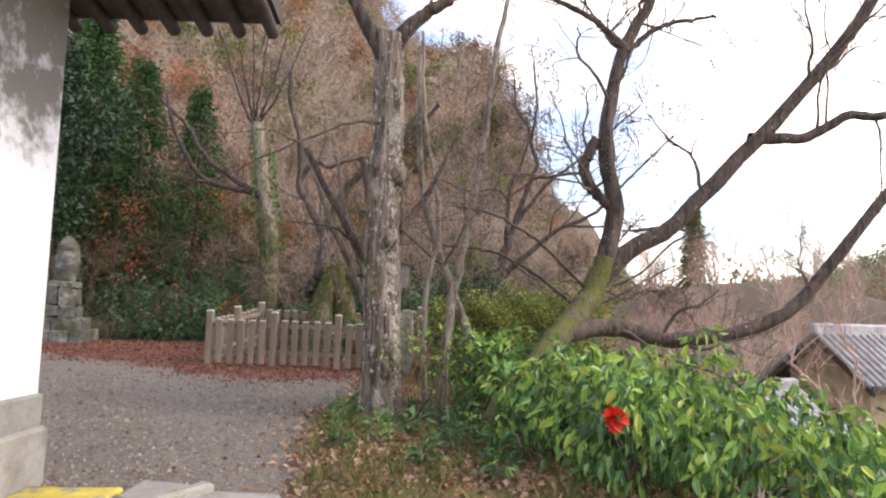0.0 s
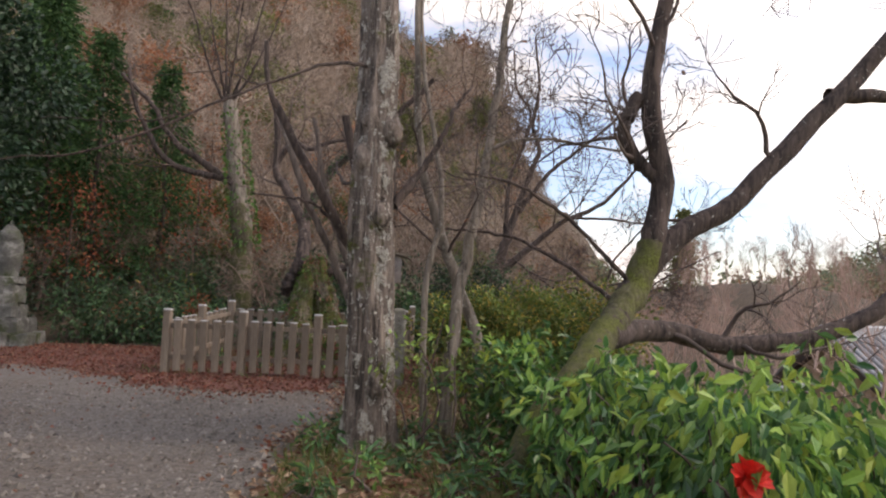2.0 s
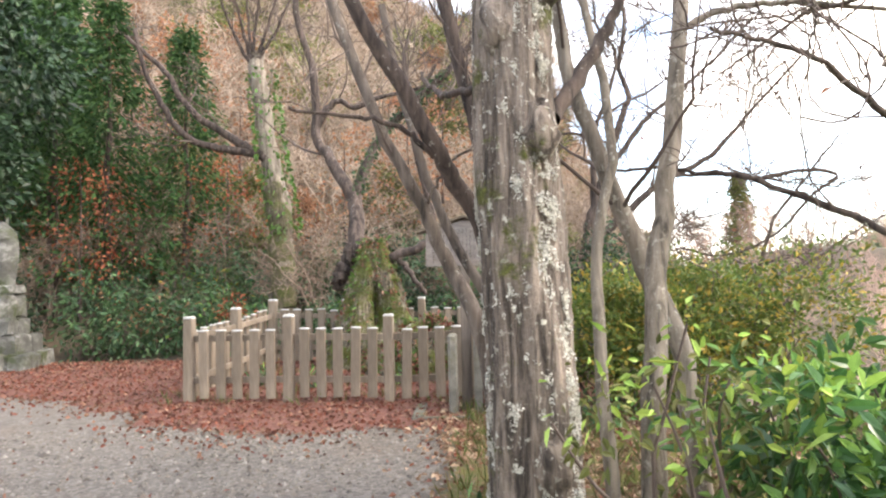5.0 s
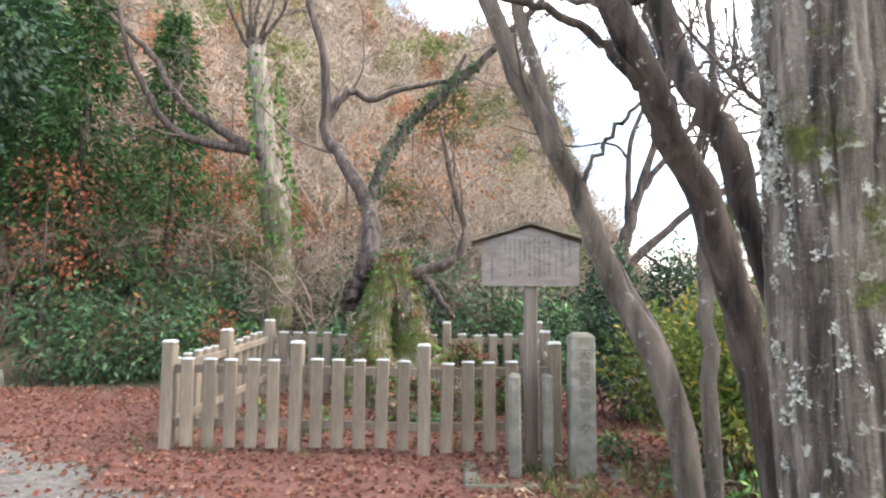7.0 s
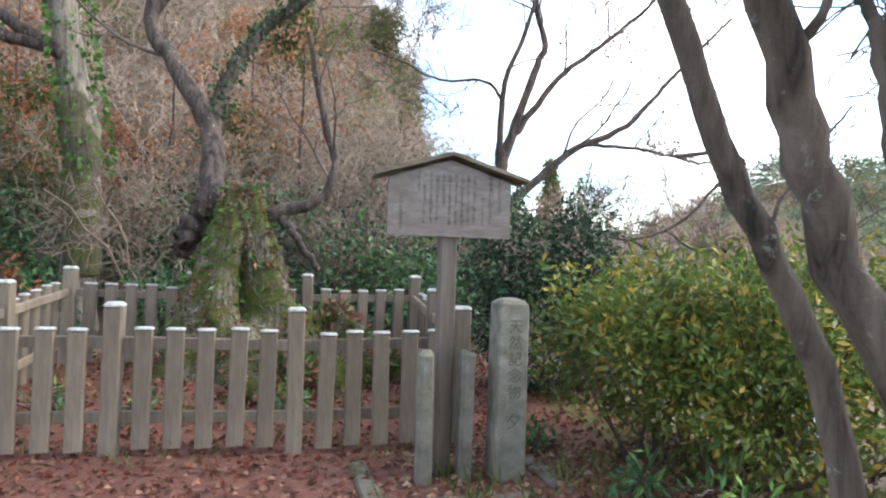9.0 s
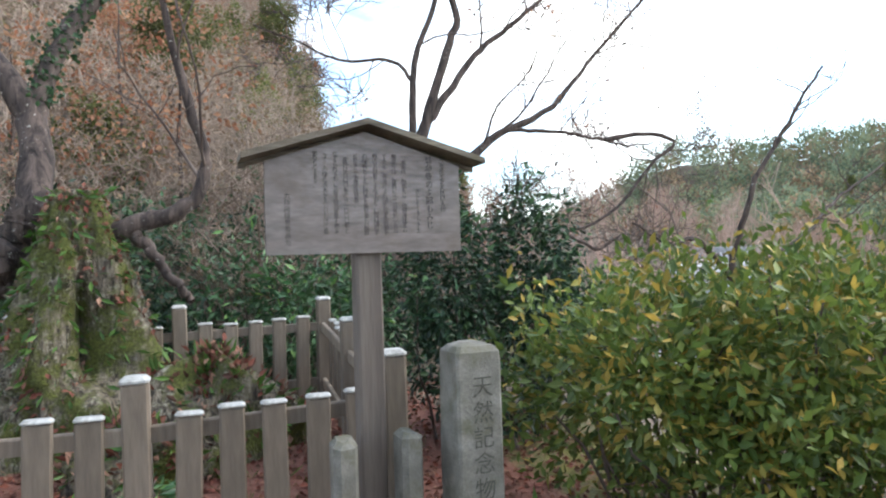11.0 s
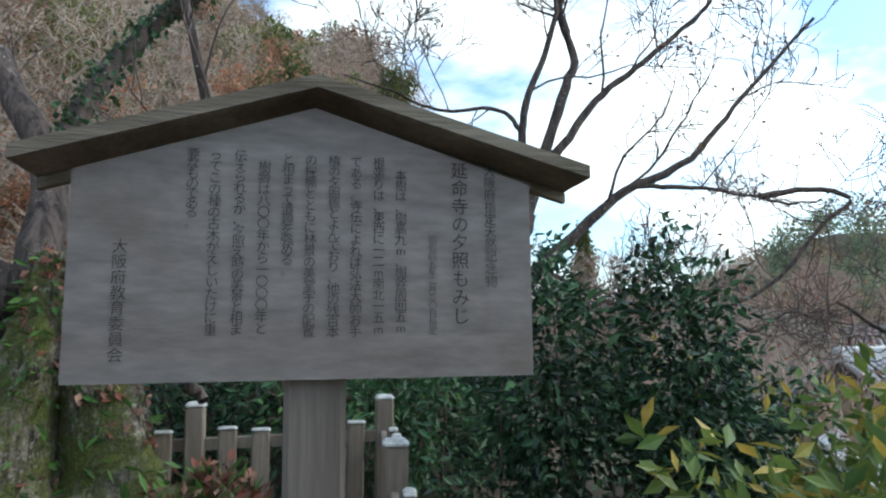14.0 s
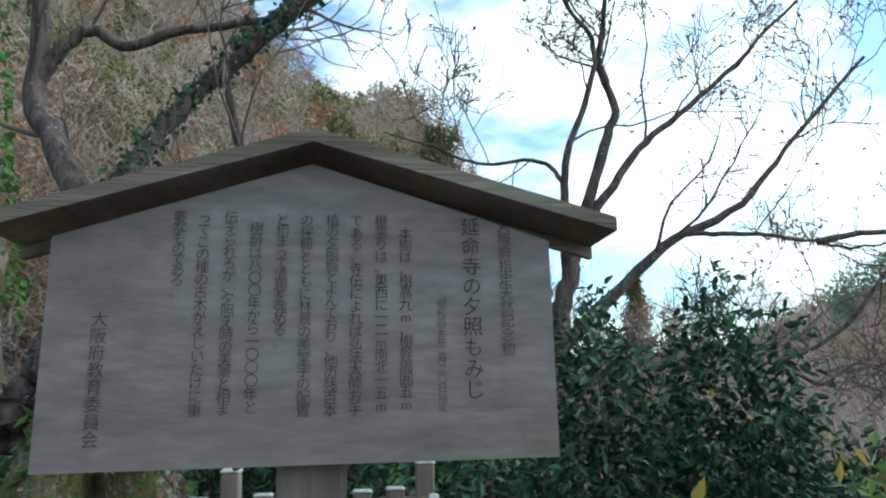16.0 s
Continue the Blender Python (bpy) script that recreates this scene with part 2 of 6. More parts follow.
M_INK = surface("faded_ink", (0.018, 0.016, 0.015), (0.035, 0.032, 0.03), (0.075, 0.07, 0.067), 16, 90, 0.8, 0.05)
M_GRANITE = surface("speckled_granite", (0.115, 0.108, 0.09), (0.19, 0.178, 0.15), (0.275, 0.26, 0.225), 6, 110, 0.85, 0.5, (1, 1, 1), (0.105, 0.1, 0.055), (0.5, 0.68), 4.0, 0.1)
M_OLD_STONE = surface("mossy_old_stone", (0.05, 0.05, 0.043), (0.115, 0.112, 0.1), (0.33, 0.325, 0.3), 5, 60, 0.9, 0.6, (1, 1, 1), (0.05, 0.06, 0.025), (0.5, 0.62), 2.6, 0.2)
M_CONCRETE = surface("stained_concrete", (0.17, 0.163, 0.147), (0.25, 0.242, 0.222), (0.33, 0.32, 0.298), 3, 70, 0.85, 0.3, (1, 1, 1), (0.14, 0.15, 0.07), (0.55, 0.7), 3.0, 0.1)
M_KERB = surface("dirty_kerb_concrete", (0.07, 0.065, 0.05), (0.12, 0.11, 0.085), (0.18, 0.165, 0.135), 5, 60, 0.9, 0.5, (1, 1, 1), (0.09, 0.08, 0.03), (0.5, 0.62), 6.0)
M_YELLOW = surface("worn_yellow_paint", (0.35, 0.27, 0.03), (0.5, 0.4, 0.05), (0.6, 0.5, 0.1), 6, 60, 0.7, 0.2, (1, 1, 1), (0.26, 0.24, 0.2), (0.5, 0.62), 5.0)
M_TILE = surface("grey_roof_tile", (0.2, 0.205, 0.215), (0.3, 0.305, 0.315), (0.42, 0.425, 0.43), 1.5, 20, 0.42, 0.2, spread=0.15)
M_DARK_TILE = surface("dark_eave_wood", (0.035, 0.026, 0.023), (0.065, 0.05, 0.045), (0.1, 0.08, 0.07), 4, 40, 0.8, 0.4)
M_FAR_WALL = surface("ochre_gable_wall", (0.3, 0.22, 0.13), (0.42, 0.32, 0.2), (0.52, 0.42, 0.28), 2, 30, 0.9, 0.2)
M_RED_FLOWER = surface("red_petal", (0.55, 0.02, 0.015), (0.7, 0.035, 0.02), (0.8, 0.07, 0.04), 20, 80, 0.5, 0.1)
M_LICHEN = leafage("pale_lichen", [(0.42, 0.41, 0.36), (0.6, 0.58, 0.52), (0.68, 0.66, 0.6)], 0.9, 0.2, 0.1)
M_PEBBLE = leafage("pale_pebble", [(0.095, 0.083, 0.068), (0.165, 0.147, 0.125), (0.23, 0.21, 0.183), (0.13, 0.105, 0.083), (0.26, 0.24, 0.21)], 0.8, 0.3, 0.0)


def plaster():
    m, n, l, p = node_material("stained_white_plaster")
    v = coords(n, l)
    sep = n.new("ShaderNodeSeparateXYZ")
    l.new(v, sep.inputs[0])
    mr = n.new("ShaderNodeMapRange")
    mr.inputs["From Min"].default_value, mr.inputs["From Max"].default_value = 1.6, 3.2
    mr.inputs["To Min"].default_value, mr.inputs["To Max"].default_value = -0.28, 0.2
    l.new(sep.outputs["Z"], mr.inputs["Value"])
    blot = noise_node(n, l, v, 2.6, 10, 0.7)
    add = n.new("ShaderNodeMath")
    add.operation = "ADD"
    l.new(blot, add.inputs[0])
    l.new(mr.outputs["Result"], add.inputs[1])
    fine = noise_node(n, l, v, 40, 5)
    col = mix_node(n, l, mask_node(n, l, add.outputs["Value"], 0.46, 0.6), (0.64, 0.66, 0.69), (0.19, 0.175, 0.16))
    l.new(mix_node(n, l, 0.2, col, ramp_node(n, l, fine, [(0.3, (0.4, 0.4, 0.4)), (0.7, (0.6, 0.6, 0.6))]), "OVERLAY"), p.inputs["Base Color"])
    p.inputs["Roughness"].default_value = 0.85
    bump_node(n, l, p, blot, 0.2)
    return m


M_PLASTER = plaster()


def ground_material():
    """One sheet: gravel, red leaf litter, mossy grass and brown forest floor, by zones that the mesh carries."""
    m, n, l, p = node_material("ground_cover")
    v = coords(n, l)
    broad, mid, fine = noise_node(n, l, v, 0.9, 6), noise_node(n, l, v, 14, 5), noise_node(n, l, v, 85, 4)
    vor = n.new("ShaderNodeTexVoronoi")
    vor.inputs["Scale"].default_value = 38
    l.new(v, vor.inputs["Vector"])
    stones = mix_node(n, l, 0.6, ramp_node(n, l, vor.outputs["Color"], [(0.1, (0.062, 0.052, 0.042)), (0.5, (0.14, 0.121, 0.102)), (0.9, (0.29, 0.262, 0.228))]),
                      ramp_node(n, l, mid, [(0.3, (0.083, 0.068, 0.053)), (0.7, (0.2, 0.175, 0.15))]))
    gravel = mix_node(n, l, mask_node(n, l, broad, 0.52, 0.7), stones, mix_node(n, l, 0.5, stones, (0.14, 0.1, 0.07)))
    litter = mix_node(n, l, 0.5, ramp_node(n, l, mid, [(0.3, (0.065, 0.03, 0.023)), (0.5, (0.135, 0.06, 0.043)), (0.7, (0.22, 0.135, 0.1))]),
                      ramp_node(n, l, fine, [(0.3, (0.08, 0.03, 0.02)), (0.7, (0.24, 0.08, 0.05))]))
    grass = ramp_node(n, l, mid, [(0.28, (0.035, 0.035, 0.014)), (0.45, (0.085, 0.085, 0.022)), (0.58, (0.14, 0.085, 0.04)), (0.72, (0.15, 0.055, 0.032))])
    grass = mix_node(n, l, mask_node(n, l, noise_node(n, l, v, 2.7, 6), 0.5, 0.64), grass, (0.13, 0.12, 0.022))
    floor = ramp_node(n, l, mix_node(n, l, 0.5, mid, noise_node(n, l, v, 3, 8)), [(0.32, (0.04, 0.032, 0.02)), (0.5, (0.095, 0.072, 0.047)), (0.66, (0.17, 0.12, 0.08))])
    a = n.new("ShaderNodeAttribute")
    a.attribute_name = "zone"
    sep = n.new("ShaderNodeSeparateColor")
    l.new(a.outputs["Color"], sep.inputs[0])
    edge = noise_node(n, l, v, 4.5, 8, 0.7)

    def zone(channel):
        s = n.new("ShaderNodeMath")
        s.operation = "MULTIPLY_ADD"
        l.new(edge, s.inputs[0])
        s.inputs[1].default_value = 0.9
        l.new(sep.outputs[channel], s.inputs[2])
        return mask_node(n, l, s.outputs["Value"], 0.88, 1.0)
    col = mix_node(n, l, zone("Blue"), floor, grass)
    col = mix_node(n, l, zone("Red"), col, gravel)
    col = mix_node(n, l, zone("Green"), col, litter)
    l.new(col, p.inputs["Base Color"])
    p.inputs["Roughness"].default_value = 0.95
    bump_node(n, l, p, mix_node(n, l, 0.5, mid, vor.outputs["Distance"]), 0.7, 0.02)
    return m


M_GROUND = ground_material()

# ---- mesh tools ----
rng = np.random.default_rng(7)


class Geo:
    """Gathers points and faces, and turns them into one mesh."""

    def __init__(self):
        self.v, self.q, self.t, self.tone, self.n = [], [], [], [], 0

    def add(self, v, q=None, t=None, tone=0.5):
        v = np.asarray(v, float).reshape(-1, 3)
        self.v.append(v)
        self.tone.append(np.broadcast_to(np.asarray(tone, float), (len(v),)))
        if q is not None and len(q):
            self.q.append(np.asarray(q, int).reshape(-1, 4) + self.n)
        if t is not None and len(t):
            self.t.append(np.asarray(t, int).reshape(-1, 3) + self.n)
        self.n += len(v)
        return self

    def arrays(self):
        v = np.concatenate(self.v) if self.v else np.zeros((0, 3))
        q = np.concatenate(self.q) if self.q else np.zeros((0, 4), int)
        t = np.concatenate(self.t) if self.t else np.zeros((0, 3), int)
        return v, q, t, np.concatenate(self.tone) if self.tone else np.zeros(0)

    def put(self, other, m, tone=None):
        """Adds another Geo's arrays, moved by the 4 x 4 matrix m."""
        v, q, t, tn = other
        m = np.array(m)
        return self.add(v @ m[:3, :3].T + m[:3, 3], q, t, tn if tone is None else tone)

    def mesh(self, name, material, smooth=False):
        v, q, t, tone = self.arrays()
        me = bpy.data.meshes.new(name)
        me.vertices.add(len(v))
        me.vertices.foreach_set("co", v.astype(np.float32).ravel())
        me.loops.add(4 * len(q) + 3 * len(t))
        me.loops.foreach_set("vertex_index", np.concatenate([q.ravel(), t.ravel()]).astype(np.int32))
        me.polygons.add(len(q) + len(t))
        starts = np.concatenate([np.arange(len(q)) * 4, 4 * len(q) + np.arange(len(t)) * 3]).astype(np.int32)
        me.polygons.foreach_set("loop_start", starts)
        me.polygons.foreach_set("use_smooth", np.full(len(q) + len(t), smooth))
        me.update(calc_edges=True)
        at = me.attributes.new("tone", "FLOAT", "POINT")
        at.data.foreach_set("value", tone.astype(np.float32))
        me.materials.append(material)
        return me


def part(name, geo, material, parent=None, label="", smooth=False, m=None):
    me = geo.mesh(name, material, smooth) if isinstance(geo, Geo) else geo
    ob = new(name, me)
    if parent is not None:
        ob.parent = parent
    if m is not None:
        ob.matrix_basis = m
    return tagged(ob, label)


def thing(name, label, category, group="", m=None, kind=""):
    ob = new(name)
    ob.empty_display_size = 0.1
    if m is not None:
        ob.matrix_basis = m
    return tagged(ob, label, category, group, kind)


def box(g, lo, hi, bevel=0.0, jitter=0.0, taper=1.0, m=None):
    """A block with chamfered upright and top edges; taper narrows its top."""
    (x0, y0, z0), (x1, y1, z1) = lo, hi
    cx, cy, b = (x0 + x1) / 2, (y0 + y1) / 2, bevel
    rings = []
    for z, inset, k in ((z0, 0, 1.0), (z1 - b, 0, taper), (z1, b, taper)) if b else ((z0, 0, 1.0), (z1, 0, taper)):
        hx, hy = (x1 - x0) / 2 * k - inset, (y1 - y0) / 2 * k - inset
        c = min(b, hx * 0.6, hy * 0.6)
        corner = [(hx, hy - c), (hx - c, hy), (-hx + c, hy), (-hx, hy - c), (-hx, -hy + c), (-hx + c, -hy), (hx - c, -hy), (hx, -hy + c)] if b else [(hx, hy), (-hx, hy), (-hx, -hy), (hx, -hy)]
        rings.append([(cx + a, cy + d, z) for a, d in corner])
    k, r = len(rings[0]), len(rings)
    v = np.array([p for ring in rings for p in ring])
    if jitter:
        v = v + rng.normal(0, jitter, v.shape)
    q = [(i * k + j, i * k + (j + 1) % k, (i + 1) * k + (j + 1) % k, (i + 1) * k + j) for i in range(r - 1) for j in range(k)]
    top = (r - 1) * k
    if k == 4:
        q += [(3, 2, 1, 0), (top, top + 1, top + 2, top + 3)]
        t = []
    else:
        t = [(top, top + i, top + i + 1) for i in range(1, k - 1)] + [(0, i + 1, i) for i in range(1, k - 1)]
    if m is not None:
        mm = np.array(m)
        v = v @ mm[:3, :3].T + mm[:3, 3]
    g.add(v, q, t)
    return g


def unit(a):
    return a / np.maximum(np.linalg.norm(a, axis=-1, keepdims=True), 1e-9)


def tubes(g, pts, rad, sides=5, tone=0.5):
    """Round tapering limbs along many polylines at once: pts (n, s, 3), rad (n, s)."""
    n, s, _ = pts.shape
    tan = unit(np.gradient(pts, axis=1))
    ref = np.where(np.abs(tan[:, :1, 2:3]) > 0.9, np.array([1.0, 0, 0]), np.array([0, 0, 1.0]))
    u = unit(np.cross(tan, np.broadcast_to(ref, tan.shape)))
    w = np.cross(tan, u)
    a = np.arange(sides) * 2 * np.pi / sides
    ring = pts[:, :, None] + rad[:, :, None, None] * (np.cos(a)[:, None] * u[:, :, None] + np.sin(a)[:, None] * w[:, :, None])
    idx = np.arange(n * s * sides).reshape(n, s, sides)
    nxt = np.roll(idx, -1, axis=2)
    q = np.stack([idx[:, :-1], nxt[:, :-1], nxt[:, 1:], idx[:, 1:]], -1)
    g.add(ring.reshape(-1, 3), q.reshape(-1, 4), None, tone)


def spline(points, count):
    """A smooth line through a few control points, at even parameters."""
    p = np.array(points, float)
    e = np.vstack([2 * p[0] - p[1], p, 2 * p[-1] - p[-2]])
    t = np.linspace(0, len(p) - 1 - 1e-6, count)
    i = t.astype(int)
    f = (t - i)[:, None]
    a, b, c, d = e[i], e[i + 1], e[i + 2], e[i + 3]
    return 0.5 * (2 * b + (c - a) * f + (2 * a - 5 * b + 4 * c - d) * f ** 2 + (3 * b - a - 3 * c + d) * f ** 3)


def limb(points, r0, r1, count=16, wobble=0.02):
    line = spline(points, count)
    line[1:] += rng.normal(0, wobble, (count - 1, 3))
    knots = rng.normal(0, wobble * 1.5, (6, 3)) * np.array([[0], [1], [1], [1], [1], [1]])
    line += np.stack([np.interp(np.linspace(0, 5, count), np.arange(6), knots[:, k]) for k in range(3)], 1)
    return line[None], (r0 + (r1 - r0) * np.linspace(0, 1, count) ** 0.8)[None] * (1 + rng.normal(0, 0.035, (1, count)))


def sprout(pts, rad, per, length, spread=0.9, up=0.15, segs=5, start=0.25, wig=0.16, thin=0.55, end=0.25, limit=None):
    """Side branches of many parent branches: per of them on each, length long (times the parent's share)."""
    n, s, _ = pts.shape
    t = rng.uniform(start, 1, (n, per)) * (s - 1.001)
    i, f = t.astype(int), (t % 1)[..., None]
    row = np.arange(n)[:, None]
    base = pts[row, i] * (1 - f) + pts[row, i + 1] * f
    along = unit(pts[row, i + 1] - pts[row, i])
    r = rad[row, i] * (1 - f[..., 0]) + rad[row, i + 1] * f[..., 0]
    side = rng.normal(0, 1, (n, per, 3))
    side = unit(side - (side * along).sum(-1, keepdims=True) * along)
    d = unit(along * (1 - spread * 0.55) + side * spread + np.array([0, 0, up]))
    ln = np.broadcast_to(np.asarray(length, float).reshape(-1, 1), (n, per)) * rng.uniform(0.55, 1.2, (n, per)) * (1.1 - 0.55 * t / (s - 1))
    base, d, ln, r = base.reshape(-1, 3), d.reshape(-1, 3), ln.ravel(), r.ravel() * thin
    out = np.empty((n * per, segs + 1, 3))
    out[:, 0] = base
    for k in range(segs):
        d = unit(d + rng.normal(0, wig, d.shape) + np.array([0, 0, up * 0.35]))
        out[:, k + 1] = out[:, k] + d * (ln / segs)[:, None]
    taper = np.linspace(1, end, segs + 1)
    return out, np.maximum(r[:, None] * taper, 0.0022), ln


def leaves(g, at, facing, size, width=0.42, fold=0.25, droop=0.0, tone=0.5, fine=True):
    """Leaves at the points, each pointing along facing: two folded halves of a pointed blade."""
    n = len(at)
    d = unit(facing + np.array([0, 0, -droop]))
    side = rng.normal(0, 1, (n, 3))
    side = unit(side - (side * d).sum(-1, keepdims=True) * d)
    nor = np.cross(d, side)
    flip = np.where(nor[:, 2:3] < 0, -1, 1)
    side, nor = side * flip, nor * flip
    ln = (np.asarray(size) * rng.uniform(0.65, 1.25, n))[:, None]
    wd = ln * width * 0.5
    if fine:
        p = [at, at + d * ln * 0.35 + side * wd + nor * wd * fold, at + d * ln * 0.72 + side * wd * 0.7 + nor * wd * fold * 0.4 - nor * ln * 0.05,
             at + d * ln - nor * ln * 0.16, at + d * ln * 0.72 - side * wd * 0.7 + nor * wd * fold * 0.4 - nor * ln * 0.05, at + d * ln * 0.35 - side * wd + nor * wd * fold]
        v = np.stack(p, 1)
        b = np.arange(n)[:, None] * 6
        q = np.concatenate([b + np.array([0, 1, 2, 3]), b + np.array([0, 3, 4, 5])])
        g.add(v.reshape(-1, 3), q, None, np.repeat(np.broadcast_to(tone, (n,)), 6))
    else:
        v = np.stack([at, at + d * ln * 0.5 + side * wd + nor * wd * fold, at + d * ln, at + d * ln * 0.5 - side * wd + nor * wd * fold], 1)
        b = np.arange(n)[:, None] * 4
        g.add(v.reshape(-1, 3), b + np.array([0, 1, 2, 3]), None, np.repeat(np.broadcast_to(tone, (n,)), 4))


def clumps(centre, radii, count, inner=0.55):
    """Points and outward ways in an uneven rounded mass, denser towards its skin."""
    d = unit(rng.normal(0, 1, (count, 3)))
    k = rng.uniform(inner, 1.0, count) ** 0.7
    lump = 1 + 0.28 * np.sin(d[:, 0] * 5.1 + 1.3 * centre[0]) * np.sin(d[:, 1] * 4.3 + centre[1]) + 0.18 * np.sin(d[:, 2] * 7 + d[:, 0] * 6)
    return np.array(centre) + d * (k * lump)[:, None] * np.array(radii), d


def smooth_step(x):
    x = np.clip(x, 0, 1)
    return x * x * (3 - 2 * x)


def hinge(d):
    """Zero before the foot of a slope, then rising with a rounded start."""
    return np.where(d > 0, np.sqrt(d * d + 0.6) - 0.775, 0)


def ground_z(x, y):
    """Height of the ground: a level terrace, a drop to the valley, a steep wooded hill and far hills."""
    x, y = np.asarray(x, float), np.asarray(y, float)
    z = 0.1 * smooth_step((y - 9) / 3.5) + 0.17 * smooth_step((y - 13) / 3)
    edge = 1.9 - 0.7 * smooth_step((y - 8) / 4) + 1.6 * smooth_step((y - 14) / 6)
    z = z - 5.4 * smooth_step((x - edge) / 11) - 0.35 * smooth_step((x - edge) / 2.0)
    d1 = (x - 2.52) * -0.957 + (y - 19) * 0.29
    d2 = y - 17.8 + 0.4 * np.sin(x * 0.5)
    z = z + np.minimum(np.minimum(1.68 * hinge(d1), 0.415 * hinge(d2)), 37) * (1 + 0.12 * smooth_step(-x / 10) + 0.45 * smooth_step((-x - 5) / 15)) * (1 + 0.03 * np.sin(x * 0.31 + y * 0.17))
    away = smooth_step((np.hypot(x, y - 10) - 70) / 60)
    for bx, by, h, s in ((200, 165, 27, 60), (142, 178, 13, 18), (270, 70, 30, 80), (60, 330, 14, 70)):
        z = z + away * h * np.exp(-((x - bx) ** 2 + (y - by) ** 2) / (2 * s * s))
    z = z + 11 * np.exp(-((x - 38) ** 2 + (y - 80) ** 2) / (2 * 20 * 20))
    near = np.exp(-((x / 40) ** 2 + ((y - 10) / 40) ** 2))
    return z + near * 0.02 * (np.sin(x * 3.1 + y * 1.7) + np.sin(y * 4.3 - x * 2.2)) * 0.5


def gz(x, y):
    return float(ground_z(x, y))


def gravel_edge(y):
    return -1.0 - 0.45 * smooth_step((y - 5) / 2.0) + 0.25 * smooth_step((y - 8.5) / 2.5) + 0.08 * np.sin(y * 2.1)


def red_line(x):
    return 11.45 + 1.5 * smooth_step((-x - 3.9) / 1.6) + 0.45 * np.clip(-x - 5.4, 0, 4) + 0.12 * np.sin(x * 2.7) + 0.08 * np.sin(x * 6.1)


# ---- ground ----
def build_ground():
    def axis(mid, near, far, count):
        u = np.linspace(-1, 1, count)
        return mid + far * np.sinh(u * near) / np.sinh(near)
    xs, ys = axis(-1.0, 5.2, 900, 260), axis(9.0, 5.2, 900, 260)
    X, Y = np.meshgrid(xs, ys, indexing="ij")
    v = np.stack([X, Y, ground_z(X, Y)], -1).reshape(-1, 3)
    n = len(ys)
    i = np.arange((len(xs) - 1) * n).reshape(-1, n)[:, :-1].ravel()
    g = Geo().add(v, np.stack([i, i + n, i + n + 1, i + 1], 1))
    me = g.mesh("ground", M_GROUND, True)
    x, y = v[:, 0], v[:, 1]
    near = (y < 24) & (y > -30)
    gravel = smooth_step((gravel_edge(y) - x) / 0.5 + 0.5) * smooth_step((red_line(x) - y) / 0.5 + 0.5) * near
    litter = smooth_step((y - red_line(x)) / 0.5 + 0.5) * smooth_step((17.2 - y) / 1.2) * smooth_step((0.9 - x) / 0.8) * near * 0.9
    grass = np.where(near & (y < 15.5) & (x > -2.5) & (x < 14), 0.75, 0.0) * (1 - gravel)
    col = me.color_attributes.new("zone", "FLOAT_COLOR", "POINT")
    col.data.foreach_set("color", np.stack([gravel, litter, grass, np.ones_like(x)], 1).astype(np.float32).ravel())
    return tagged(new("ground", me), "gravel yard with red leaf litter, mossy verge and wooded slopes", "ground", kind="structure")


build_ground()


def scatter(count, x0, x1, y0, y1, keep):
    x, y = rng.uniform(x0, x1, count), rng.uniform(y0, y1, count)
    k = keep(x, y)
    x, y = x[k], y[k]
    return np.stack([x, y, ground_z(x, y)], 1)


def litter_keep(x, y):
    return (y > red_line(x) - rng.exponential(0.35, x.shape)) & (y < 17.2) & (x < 1.2)


def build_litter():
    g = Geo()
    p = scatter(24000, -11, 1.5, 10.4, 17, litter_keep)
    d = rng.normal(0, 1, p.shape) * np.array([1, 1, 0.25])
    leaves(g, p + np.array([0, 0, 0.012]), d, 0.055, 0.75, 0.5, 0.0, rng.uniform(0.2, 0.8, len(p)), False)
    p = scatter(5000, -2.2, 3.0, 3.5, 12, lambda x, y: (x > gravel_edge(y) - rng.exponential(0.12, x.shape)))
    leaves(g, p + np.array([0, 0, 0.012]), rng.normal(0, 1, p.shape) * np.array([1, 1, 0.3]), 0.055, 0.7, 0.5, 0.0, rng.uniform(0.2, 0.9, len(p)), False)
    p = scatter(260, -8, -1.2, 3, 12, lambda x, y: x < gravel_edge(y))
    leaves(g, p + np.array([0, 0, 0.012]), rng.normal(0, 1, p.shape) * np.array([1, 1, 0.3]), 0.05, 0.7, 0.5, 0.0, 0.6, False)
    part("fallen_leaves", g, M_LITTER)
    g = Geo()
    p = scatter(17000, -2.2, 3.0, 3.5, 13, lambda x, y: (x > gravel_edge(y) - rng.exponential(0.1, x.shape)) & (np.sin(x * 2.3 + y) * np.sin(y * 1.7 - x) > rng.normal(-0.3, 0.35, x.shape)))
    leaves(g, p + np.array([0, 0, 0.02]), rng.normal(0, 1, p.shape) * np.array([1, 1, 0.45]), 0.075, 0.55, 0.6, 0.0, rng.uniform(0.2, 0.9, len(p)), False)
    tagged(part("dry_leaves", g, M_DRY_LEAF), "pale curled dry leaves strewn over the verge", "leaf litter", kind="stuff")
    tagged(bpy.data.objects["fallen_leaves"], "layer of fallen red and brown maple leaves", "leaf litter", kind="stuff")


